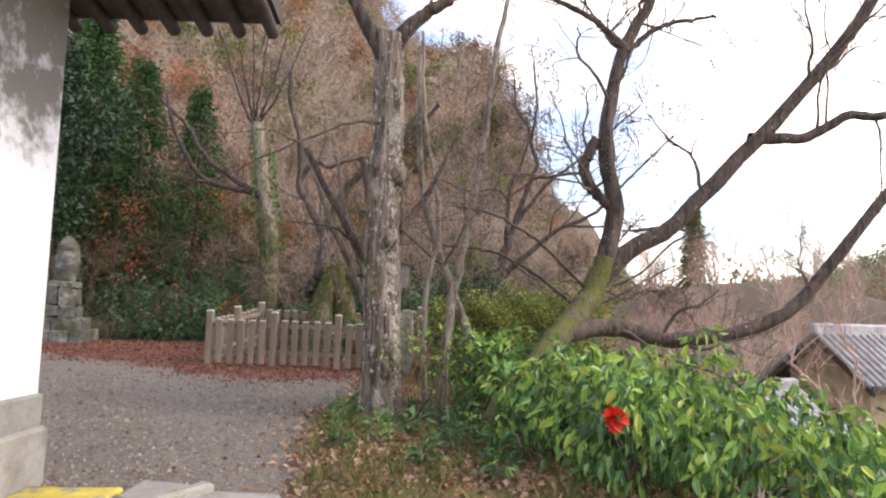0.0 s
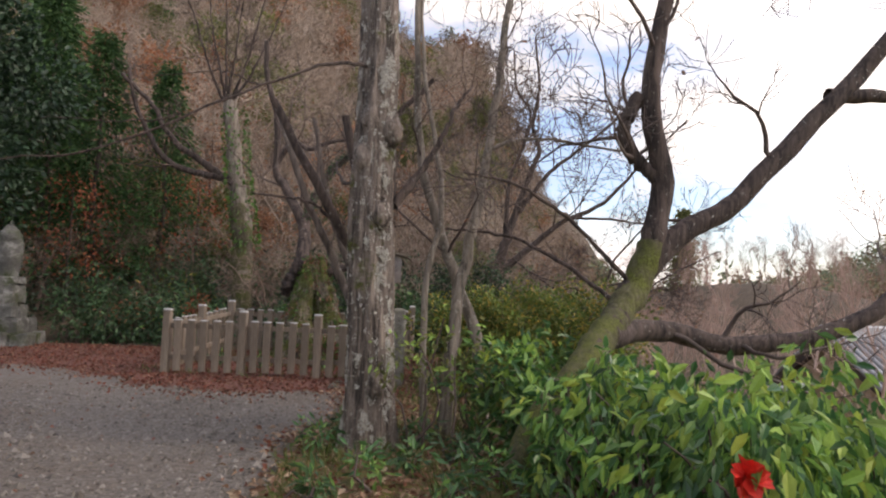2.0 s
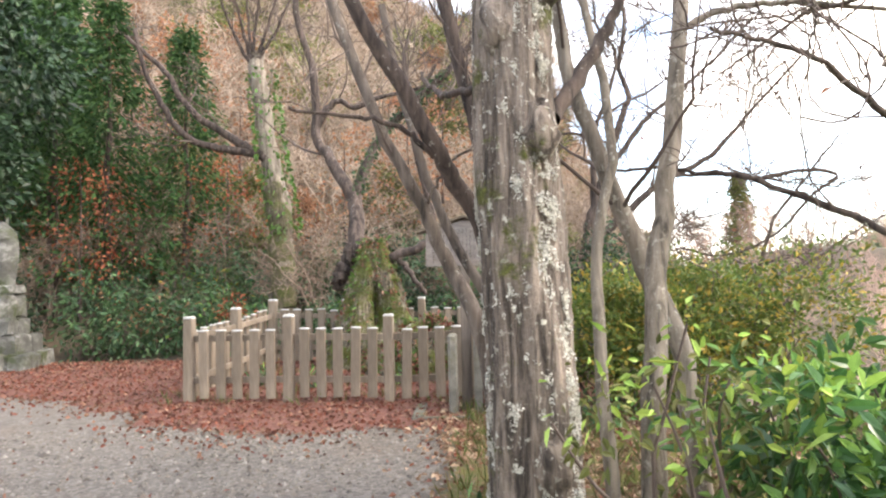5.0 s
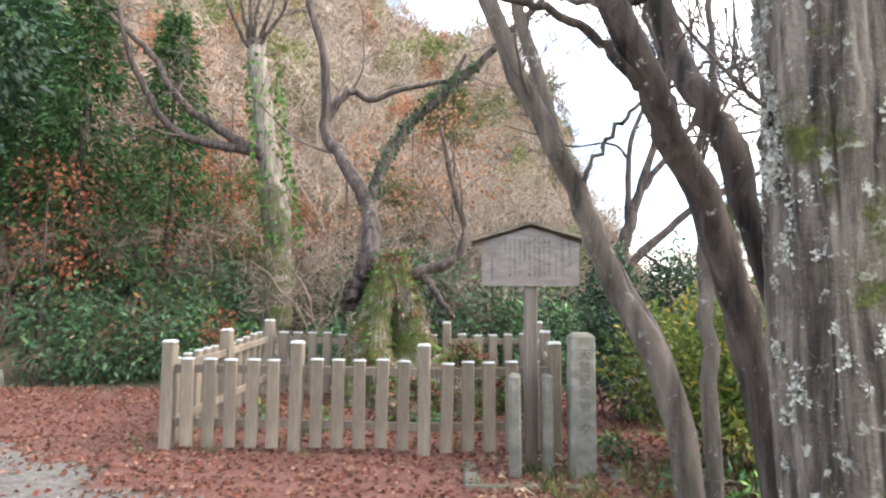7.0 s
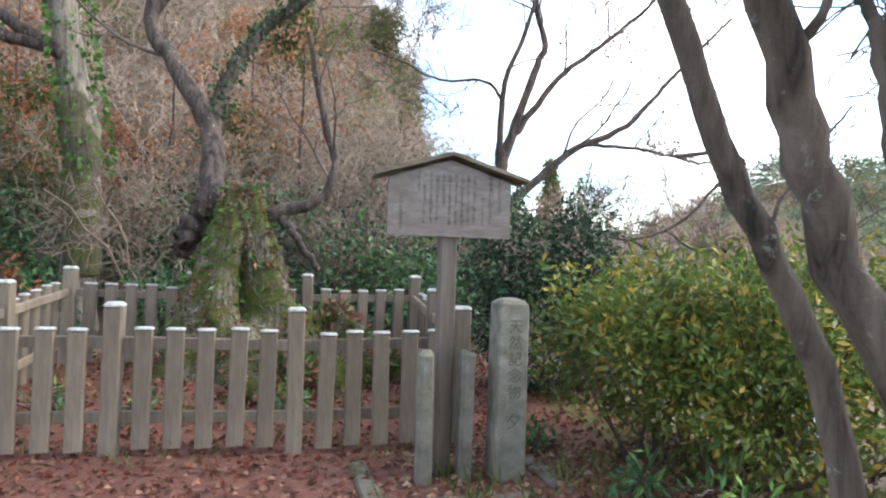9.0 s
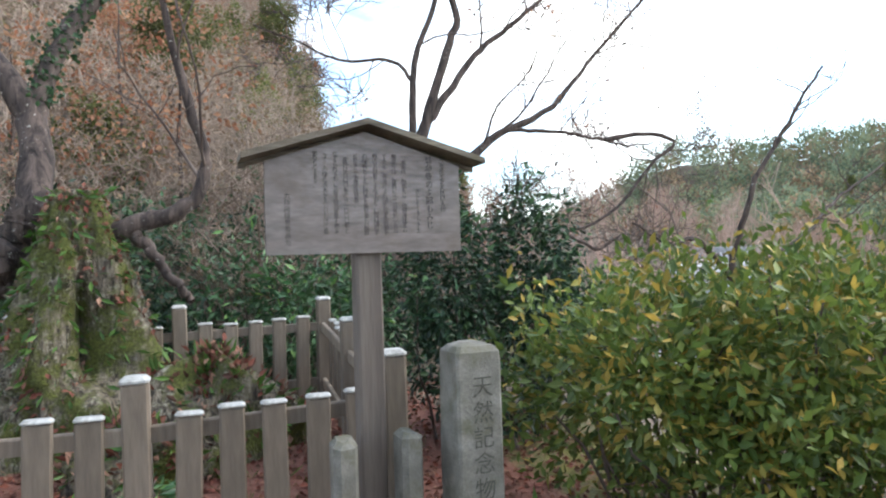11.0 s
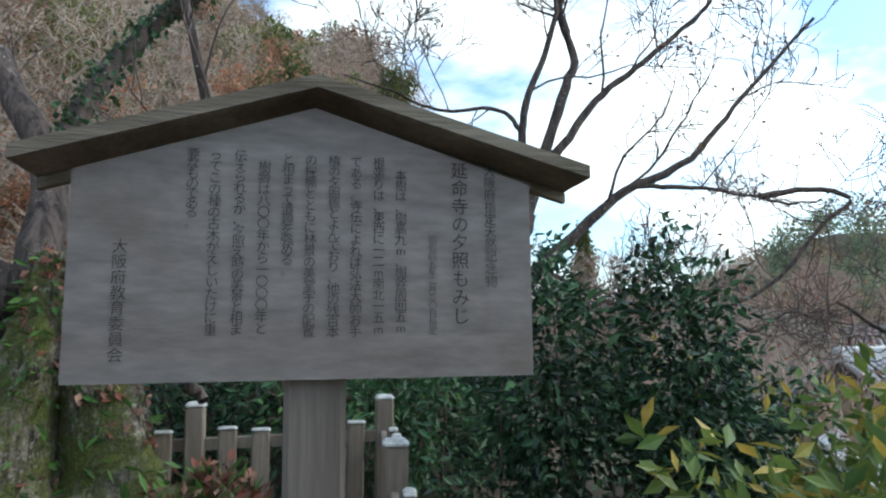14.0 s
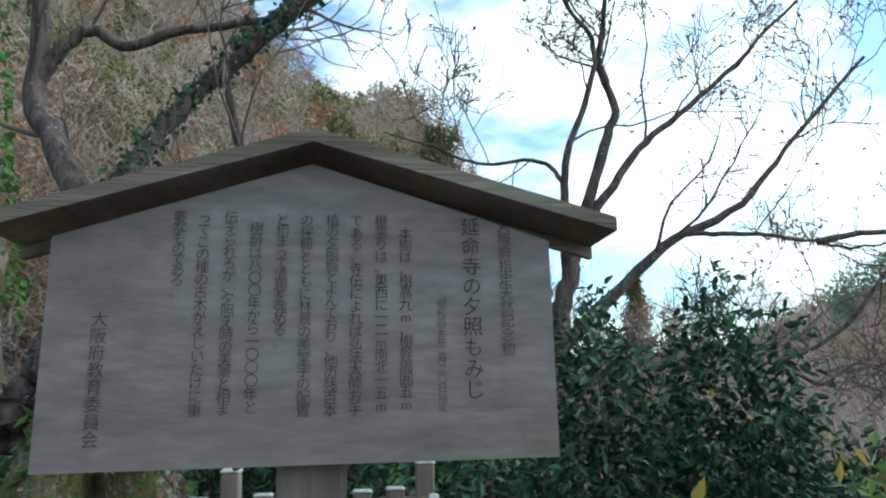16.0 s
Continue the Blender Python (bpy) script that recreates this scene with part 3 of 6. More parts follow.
def build_pebbles():
    g = Geo()
    p = scatter(26000, -7.5, -0.9, 3.0, 11.6, lambda x, y: (x < gravel_edge(y) + 0.1) & (y < red_line(x) + 0.2))
    n = len(p)
    r = rng.gamma(3.0, 0.0042, n)[:, None]
    dirs = np.array([(1, 0, 0), (0, 1, 0), (-1, 0, 0), (0, -1, 0), (0, 0, 0.75)])
    spin = rng.uniform(0, 6.28, n)
    rot = np.stack([np.cos(spin), np.sin(spin)], 1)
    d = np.broadcast_to(dirs, (n, 5, 3)).copy()
    d[..., 0], d[..., 1] = dirs[:, 0] * rot[:, :1] - dirs[:, 1] * rot[:, 1:], dirs[:, 0] * rot[:, 1:] + dirs[:, 1] * rot[:, :1]
    v = p[:, None] + d * r[:, None] * rng.uniform(0.7, 1.4, (n, 5, 1))
    b = np.arange(n)[:, None] * 5
    t = np.concatenate([b + np.array(k) for k in ((0, 1, 4), (1, 2, 4), (2, 3, 4), (3, 0, 4))])
    g.add(v.reshape(-1, 3), None, t, np.repeat(rng.uniform(0.2, 0.8, n), 5))
    tagged(part("gravel", g, M_PEBBLE), "loose pale grey gravel stones on the yard", "gravel", kind="stuff")


build_litter()
build_pebbles()


# ---- trees ----
def tree(name, label, at, limbs, levels, trunk_mat, twig_mat, sides=10, leaf=None, group="", category="tree", limb_mat=None, crook=0.04, least=0.0028):
    """limbs: (name, control points, first radius, last radius); levels: dicts for sprout()."""
    ob = thing(name, label, category, group, pose(*at))
    base = np.array(at)
    lines = []
    for part_name, points, r0, r1 in limbs:
        p, r = limb(np.array(points) - base, r0, r1, 26, 0.006 + r0 * crook)
        g = Geo()
        tubes(g, p, r, sides)
        part(part_name, g, limb_mat if limb_mat and part_name == "limb" else trunk_mat, ob, smooth=True)
        if part_name not in ("stub", "trunk", "branch"):
            lines.append((p, r))
    pts = np.concatenate([p for p, _ in lines])
    rad = np.concatenate([r for _, r in lines])
    g, tips = Geo(), None
    for k, level in enumerate(levels):
        pts, rad, _ = sprout(pts, rad, **level)
        rad = np.maximum(rad, least)
        tubes(g, pts, rad, (5, 4, 3, 3)[min(k, 3)])
        tips = pts[:, -1] if k == len(levels) - 1 else tips
    if g.n:
        tagged(part("twigwork", g, twig_mat, ob, smooth=True), kind="stuff")
    if leaf:
        mat, share, size = leaf
        pick = rng.random(len(tips)) < share
        gl = Geo()
        leaves(gl, tips[pick], rng.normal(0, 1, (pick.sum(), 3)), size, 0.6, 0.4, 0.4, rng.uniform(0.2, 0.8, pick.sum()), False)
        tagged(part("leafage", gl, mat, ob), kind="stuff")
    return ob


def burls(ob, at, spots, mat):
    """Swollen knots on a trunk: (angle, height, radius, distance from the axis)."""
    for ang, z, r, out in spots:
        g = Geo()
        u, w = np.meshgrid(np.linspace(0, 2 * np.pi, 13)[:-1], np.linspace(0, np.pi, 8), indexing="ij")
        d = np.stack([np.cos(u) * np.sin(w), np.sin(u) * np.sin(w), np.cos(w) * 1.15], -1)
        v = d * np.array([1, 1, 1.25]) * r * (0.92 + 0.16 * np.sin(u * 3 + z * 7) * np.sin(w * 4) + rng.normal(0, 0.07, d.shape[:2]))[..., None] + np.array([math.cos(ang) * out, math.sin(ang) * out, z])
        i, j = np.meshgrid(np.arange(12), np.arange(7), indexing="ij")
        q = np.stack([i * 8 + j, i * 8 + j + 1, (i + 1) % 12 * 8 + j + 1, (i + 1) % 12 * 8 + j], -1).reshape(-1, 4)
        g.add(v.reshape(-1, 3), q)
        part("burl", g, mat, ob, smooth=True)


TWIGGY = [dict(per=4, length=2.0, segs=9, spread=0.85, start=0.3, wig=0.17, thin=0.3, end=0.2), dict(per=6, length=0.75, segs=6, spread=0.8, wig=0.2, thin=0.55, end=0.4), dict(per=5, length=0.36, segs=4, spread=0.75, wig=0.2, thin=0.6, end=0.5)]


def rugged_trunk(name, at, height, r0, r1, mat, parent, lean=(0, 0), flare=0.5):
    """A trunk with ribs and a flared foot, in fine rings."""
    rings, sides = 150, 132
    z = np.linspace(0, height, rings)[:, None]
    a = np.linspace(0, 2 * np.pi, sides, endpoint=False)[None]
    r = r0 + (r1 - r0) * (z / height)
    r = r * (1 + flare * np.exp(-z / 0.22)) * (1 + 0.05 * np.sin(a * 5 + z * 1.1) + 0.035 * np.sin(a * 9 - z * 2.3) + 0.03 * np.sin(a * 3 + z * 4.1))
    r = r * (1 + 0.06 * np.exp(-z / 0.3) * np.sin(a * 6 + 1)) + rng.normal(0, 0.0016, (rings, sides))
    warp = 1.3 * np.sin(z * 1.3 + 2 * np.sin(a * 2)) + 0.7 * np.sin(z * 4.3 + a * 3)
    fissure = (1 - np.abs(np.sin(a * 8 + warp))) ** 7 * (0.45 + 0.55 * np.sin(z * 3.1 + a * 5)) + 0.55 * (1 - np.abs(np.sin(a * 15 - 1.4 * warp + 2))) ** 6
    plate = 0.5 + 0.5 * np.sin(z * 6.5 + 4 * np.sin(a * 7) + 3 * np.sin(a * 13))
    r = r - 0.021 * np.clip(fissure, 0, 1) + 0.005 * plate + 0.004 * np.sin(a * 31 + 3 * np.sin(z * 9))
    x = np.cos(a) * r + lean[0] * z / height + 0.02 * np.sin(z * 2.0)
    y = np.sin(a) * r + lean[1] * z / height
    v = np.stack([x, y, np.broadcast_to(z, x.shape) - 0.12], -1).reshape(-1, 3)
    i = np.arange(rings * sides).reshape(rings, sides)
    n = np.roll(i, -1, 1)
    q = np.stack([i[:-1], n[:-1], n[1:], i[1:]], -1).reshape(-1, 4)
    return part(name, Geo().add(v, q), mat, parent, smooth=True)


# big lichen-spotted cherry beside the path
t1 = tree("lichen_cherry_tree", "old cherry tree with furrowed bark, white lichen and moss", (-0.71, 8.2, gz(-0.71, 8.2)),
          [("limb", [(-0.78, 8.2, 4.4), (-1.1, 8.1, 4.95), (-1.5, 7.9, 5.7), (-2.2, 7.6, 6.6)], 0.12, 0.04), ("limb", [(-0.72, 8.2, 4.6), (-0.4, 8.25, 5.0), (0.1, 8.3, 5.35), (0.8, 8.5, 5.9)], 0.12, 0.04),
           ("branch", [(-0.8, 8.1, 3.6), (-1.15, 7.8, 3.5), (-1.9, 7.5, 3.1), (-2.9, 7.2, 2.5), (-3.6, 7.0, 2.35)], 0.02, 0.005), ("branch", [(-2.3, 7.38, 2.87), (-2.8, 7.3, 2.75), (-3.4, 7.25, 2.75)], 0.008, 0.003), ("branch", [(-1.7, 7.58, 3.2), (-2.1, 7.7, 3.35), (-2.7, 7.75, 3.3)], 0.008, 0.003), ("limb", [(-0.55, 8.3, 2.3), (-0.25, 8.5, 2.75), (0.0, 8.6, 3.3), (0.2, 8.7, 3.7)], 0.05, 0.015),
           ("limb", [(-0.85, 8.3, 2.5), (-1.15, 9.0, 2.65), (-1.3, 9.6, 3.0)], 0.03, 0.01)],
          TWIGGY, M_DARK_BARK, M_TWIG)
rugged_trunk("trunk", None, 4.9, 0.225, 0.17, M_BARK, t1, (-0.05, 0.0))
g = Geo()
# crusts of lichen in patches of all sizes, most of them along two sides of the trunk
count = 330
pa = np.concatenate([rng.normal(2.9, 0.45, 100), rng.normal(-0.8, 0.5, 150), rng.uniform(0, 6.28, 80)])
pz = np.concatenate([rng.uniform(0.2, 4.3, 100), rng.uniform(0.25, 4.3, 150), rng.uniform(0.2, 1.6, 80)])
size = np.clip(rng.gamma(1.7, 0.02, count), 0.012, 0.11)
per = np.clip(size * size * 60000, 20, 520).astype(int)
own = np.repeat(np.arange(count), per)
n = len(own)
spread = np.sqrt(rng.uniform(0, 1, n)) * size[own]
turn = rng.uniform(0, 6.28, n)
spread = spread * (0.65 + 0.35 * np.sin(turn * 3 + own))
lz = pz[own] + np.sin(turn) * spread * 1.5
lr = (0.225 - 0.055 * lz / 4.9) * (1 + 0.5 * np.exp(-np.clip(lz, 0, 9) / 0.22)) * 1.0
la = pa[own] + np.cos(turn) * spread / lr
out = np.stack([np.cos(la), np.sin(la), np.zeros(n)], 1)
centre = out * (lr + rng.uniform(-0.004, 0.012, n))[:, None] + np.stack([-0.05 * lz / 4.9 + 0.02 * np.sin(lz * 2), np.zeros(n), lz - 0.12], 1)
leaves(g, centre, np.cross(out, rng.normal(0, 1, out.shape)) + out * 0.2, 0.011, 1.1, 0.4, 0.0, rng.uniform(0.3, 0.75, n), False)
tagged(part("lichen", g, M_LICHEN, t1, "pale grey-white leafy lichen"), kind="stuff")
burls(t1, None, [(-1.2, 2.18, 0.11, 0.17), (-2.3, 2.72, 0.12, 0.16), (-0.6, 3.0, 0.12, 0.15), (-2.0, 3.1, 0.1, 0.16), (-1.2, 0.62, 0.1, 0.2), (2.6, 1.9, 0.1, 0.16)], M_BARK)

# spreading dark cherry over the drop
Z2 = gz(1.85, 8.8)
t2 = tree("spreading_cherry_tree", "spreading bare cherry tree with mossy foot and long dark limbs", (1.85, 8.8, Z2),
          [("trunk", [(1.3, 7.85, 0.95), (1.62, 8.3, 1.24), (1.92, 8.68, 1.62), (2.18, 8.8, 2.1)], 0.115, 0.135),
           ("limb", [(2.15, 8.8, 2.0), (2.25, 8.8, 2.75), (2.12, 8.8, 3.65), (2.33, 8.8, 4.8), (2.72, 8.8, 5.7), (2.9, 8.8, 6.6)], 0.135, 0.06),
           ("limb", [(2.05, 8.75, 1.75), (2.5, 8.8, 2.25), (3.1, 8.8, 2.63), (4.08, 8.8, 3.64), (4.77, 8.8, 4.43), (5.5, 8.8, 5.35), (5.85, 8.8, 6.1), (5.85, 8.7, 7.0)], 0.13, 0.07),
           ("limb", [(4.05, 8.8, 3.75), (4.84, 8.8, 3.82), (5.4, 8.8, 4.1), (5.89, 8.8, 4.12), (6.6, 8.8, 4.5), (7.6, 8.8, 4.6)], 0.08, 0.045),
           ("limb", [(1.5, 8.14, 1.12), (1.95, 8.6, 1.14), (2.4, 8.78, 1.12), (3.1, 8.8, 1.03), (4.36, 8.8, 1.33), (5.11, 8.8, 2.08), (5.86, 8.8, 3.0), (6.5, 8.8, 3.3), (7.1, 8.8, 4.0)], 0.14, 0.05),
           ("limb", [(2.2, 8.8, 2.75), (1.95, 8.8, 3.0), (1.82, 8.8, 3.3), (2.02, 8.8, 3.66)], 0.07, 0.08),
           ("limb", [(2.38, 8.8, 4.95), (1.95, 8.75, 5.28), (1.25, 8.7, 5.6)], 0.06, 0.03), ("limb", [(2.4, 8.8, 4.9), (2.9, 8.9, 5.3), (3.7, 9.0, 5.5)], 0.05, 0.02),
           ("limb", [(1.95, 8.7, 1.6), (1.2, 8.3, 2.2), (0.6, 8.0, 2.5), (0.1, 7.8, 2.55)], 0.028, 0.008),
           ("limb", [(1.76, 8.47, 1.4), (1.0, 9.1, 2.0), (0.5, 9.4, 2.2), (0.0, 9.6, 2.25)], 0.028, 0.01)],
          [dict(per=6, length=2.0, segs=9, spread=0.85, start=0.2, wig=0.24, thin=0.3, end=0.2, up=0.15), dict(per=6, length=0.8, segs=6, spread=0.8, wig=0.22, thin=0.55, end=0.4), dict(per=5, length=0.36, segs=4, spread=0.75, wig=0.2, thin=0.6, end=0.5)], M_DARK_BARK, M_TWIG, leaf=(M_LEAF_RUST, 0.02, 0.06), least=0.004)
g = Geo()
p, r = limb(np.array([(0.5, 7.1, -0.3), (0.66, 7.22, 0.22), (0.95, 7.5, 0.6), (1.28, 7.84, 0.92), (1.62, 8.3, 1.24), (1.92, 8.68, 1.62), (2.16, 8.79, 2.05)]) - np.array((1.85, 8.8, Z2)), 0.15, 0.148, 30, 0.012)
tubes(g, p, r, 12)
part("trunk_foot", g, M_MOSS_BARK, t2, "leaning foot under yellow-green moss", True)

# pale slender stems behind the big trunk
Z3 = gz(0.1, 8.9)
PALE = tree("pale_slender_tree", "slender multi-stemmed tree with pale smooth bark", (0.05, 8.85, Z3),
     [("stem", [(0.02, 8.8, Z3 - 0.1), (0.14, 8.95, 1.25), (0.3, 9.1, 2.3), (0.55, 9.4, 3.9), (0.65, 9.6, 5.0), (0.9, 9.9, 6.2)], 0.078, 0.035),
      ("stem", [(-0.18, 8.85, Z3 - 0.1), (-0.22, 9.0, 1.5), (-0.05, 9.15, 2.45), (-0.3, 9.4, 4.0), (-0.4, 9.6, 5.4)], 0.045, 0.02),
      ("stem", [(0.47, 9.3, Z3 - 0.15), (0.36, 9.3, 1.0), (-0.08, 9.3, 2.2), (-0.38, 9.35, 3.3), (-0.42, 9.5, 5.0)], 0.085, 0.035),
      ("limb", [(0.42, 9.25, 3.1), (1.0, 9.2, 3.25), (2.0, 9.1, 3.1)], 0.03, 0.012)],
     TWIGGY, M_PALE_BARK, M_TWIG)

# leaning stems near the sign
SPARSE = [dict(per=3, length=0.7, segs=6, spread=0.7, start=0.75, wig=0.17, thin=0.3, end=0.2, up=0.4), dict(per=4, length=0.4, segs=5, spread=0.75, wig=0.2, up=0.3)]
tree("leaning_tree", "leaning tree of two grey-brown stems beside the azalea", (-0.6, 9.2, gz(-0.6, 9.2)),
     [("stem", [(-0.78, 9.06, -0.12), (-0.85, 9.06, 0.6), (-0.95, 9.08, 1.2), (-1.07, 9.12, 1.5), (-1.18, 9.12, 1.72), (-1.26, 9.12, 1.92), (-1.4, 9.07, 2.18), (-1.55, 9.05, 2.5), (-1.85, 9.1, 3.4)], 0.062, 0.034),
      ("stem", [(-0.7, 9.4, -0.12), (-0.74, 9.42, 0.8), (-0.84, 9.46, 1.32), (-1.0, 9.48, 1.62), (-1.13, 9.5, 1.88), (-1.26, 9.5, 2.2), (-1.42, 9.5, 2.7), (-1.6, 9.55, 3.5)], 0.046, 0.028),
      ("limb", [(-1.26, 9.12, 1.92), (-1.1, 9.0, 2.2), (-0.8, 8.9, 2.4)], 0.012, 0.006)],
     SPARSE, M_GREY_BARK, M_TWIG, crook=0.016)
tree("slender_sapling", "thin upright grey sapling forking above eye height", (-0.7, 9.3, gz(-0.7, 9.3)),
     [("stem", [(-0.72, 9.25, -0.12), (-0.71, 9.28, 1.35), (-0.67, 9.41, 1.86), (-0.68, 9.44, 2.16)], 0.036, 0.028),
      ("limb", [(-0.68, 9.44, 2.12), (-0.76, 9.49, 2.45), (-0.9, 9.5, 3.1)], 0.02, 0.012),
      ("limb", [(-0.68, 9.44, 2.14), (-0.6, 9.42, 2.5), (-0.62, 9.4, 3.2)], 0.022, 0.012)],
     SPARSE, M_GREY_BARK, M_TWIG, crook=0.016)
tree("cherry_saplings", "young dark leaning cherry stems beside the big trunk", (-0.6, 8.7, gz(-0.6, 8.7)),
     [("stem", [(-0.62, 8.6, -0.12), (-0.74, 8.72, 1.2), (-0.84, 8.7, 1.55), (-0.95, 8.68, 1.84), (-1.08, 8.62, 2.06), (-1.19, 8.54, 2.26), (-1.38, 8.45, 2.6), (-1.75, 8.3, 3.3)], 0.066, 0.042),
      ("stem", [(-0.5, 8.7, -0.12), (-0.66, 8.74, 1.3), (-0.8, 8.78, 1.95), (-0.88, 8.8, 2.2), (-0.95, 8.95, 2.5), (-1.15, 9.0, 3.4)], 0.062, 0.045),
      ("limb", [(-1.14, 8.58, 2.15), (-1.4, 8.45, 2.32), (-1.9, 8.2, 2.36)], 0.022, 0.008)],
     SPARSE, M_DARK_BARK, M_TWIG, crook=0.02)

# mossy tree behind the fence
Z5 = gz(-4.85, 18.7)
t5 = tree("ivy_clad_tree", "tall pollarded tree with moss and ivy behind the fence", (-4.85, 18.7, Z5),
          [("trunk", [(-4.8, 18.7, Z5 - 0.2), (-4.85, 18.7, 1.5), (-4.9, 18.7, 3.0), (-5.18, 18.7, 4.4), (-5.35, 18.7, 5.8), (-5.45, 18.7, 6.6)], 0.27, 0.16),
           ("limb", [(-5.15, 18.7, 4.3), (-5.9, 18.7, 4.77), (-6.77, 18.7, 5.36), (-7.34, 18.7, 6.23), (-8.1, 18.6, 7.0)], 0.11, 0.045),
           ("limb", [(-5.2, 18.7, 4.4), (-6.2, 18.7, 4.56), (-7.07, 18.7, 4.98), (-7.7, 18.7, 6.1), (-8.0, 18.6, 7.2)], 0.1, 0.045)]
          + [("limb", [(-5.43, 18.7, 6.3), (-5.45 + dx * 0.4, 18.6, 7.2), (-5.45 + dx, 18.5, 9.2)], 0.05, 0.015) for dx in (-1.2, -0.6, -0.15, 0.3, 0.9, 1.5)],
          TWIGGY, M_PALE_BARK, M_TWIG, limb_mat=M_DARK_BARK, crook=0.08, least=0.006)
g = Geo()
p, r = limb(np.array([(-4.84, 18.7, 1.2), (-4.87, 18.7, 2.2), (-4.9, 18.7, 3.0), (-5.05, 18.7, 3.7)]) - np.array((-4.85, 18.7, Z5)), 0.285, 0.23, 18, 0.012)
tubes(g, p, r * (1 + rng.normal(0, 0.03, r.shape)), 12)
part("moss_sleeve", g, M_MOSSY_BARK, t5, "dull green moss", True)
g = Geo()
n = 650
zz = rng.uniform(2.6, 6.2, n)
aa = rng.uniform(0, 6.28, n)
ax = np.interp(zz, (0, 3.0, 4.4, 6.6), (-4.83, -4.9, -5.18, -5.45)) - (-4.85)
leaves(g, np.stack([ax + 0.3 * np.cos(aa) + 0.12, 0.27 * np.sin(aa), zz - Z5], 1), np.stack([np.cos(aa), np.sin(aa), rng.normal(0, 1, n) - 0.5], 1), 0.11, 0.7, 0.3, 0.5, rng.uniform(0.3, 0.8, n), False)
tagged(part("ivy", g, M_IVY, t5, "green climbing ivy leaves"), kind="stuff")

# the ancient maple inside the fence
Z6 = gz(-2.6, 15.6)
t6 = tree("ancient_maple", "ancient maple with hollow moss-covered stump and crooked dark limbs", (-2.6, 15.6, Z6),
          [("limb", [(-2.78, 15.85, 1.4), (-2.85, 16.15, 2.2), (-2.95, 16.55, 2.95), (-3.07, 16.65, 3.22), (-3.5, 16.9, 3.93), (-3.76, 17.05, 4.34), (-3.72, 17.05, 5.3), (-4.0, 17.0, 6.4), (-4.1, 17.0, 7.4)], 0.17, 0.05),
           ("limb", [(-2.95, 16.5, 2.85), (-2.8, 16.8, 3.7), (-2.45, 17.1, 4.46), (-1.88, 16.95, 4.95), (-1.35, 16.8, 5.35), (-0.85, 16.7, 5.85), (-0.2, 16.6, 6.5)], 0.1, 0.05),
           ("limb", [(-3.74, 17.05, 4.5), (-3.5, 17.0, 4.85), (-3.3, 17.0, 4.98), (-3.0, 17.0, 4.86), (-2.4, 17.0, 5.1), (-1.75, 17.0, 5.22), (-1.5, 17.0, 5.6)], 0.07, 0.03),
           ("limb", [(-2.45, 15.8, 1.85), (-2.15, 15.7, 2.0), (-1.7, 15.7, 2.2), (-1.53, 15.7, 2.55), (-1.72, 15.7, 3.25), (-1.9, 15.6, 4.0)], 0.105, 0.025),
           ("stub", [(-2.1, 15.7, 1.98), (-1.9, 15.6, 1.7), (-1.7, 15.6, 1.4)], 0.055, 0.035),
           ("stub", [(-2.85, 15.95, 2.15), (-3.0, 15.95, 1.95), (-3.12, 15.9, 1.75), (-3.15, 15.85, 1.5)], 0.2, 0.12)],
          TWIGGY[:2], M_DARK_BARK, M_TWIG, crook=0.06, least=0.005)


def out_from(v):
    return unit(v * np.array([1, 1, 0]))


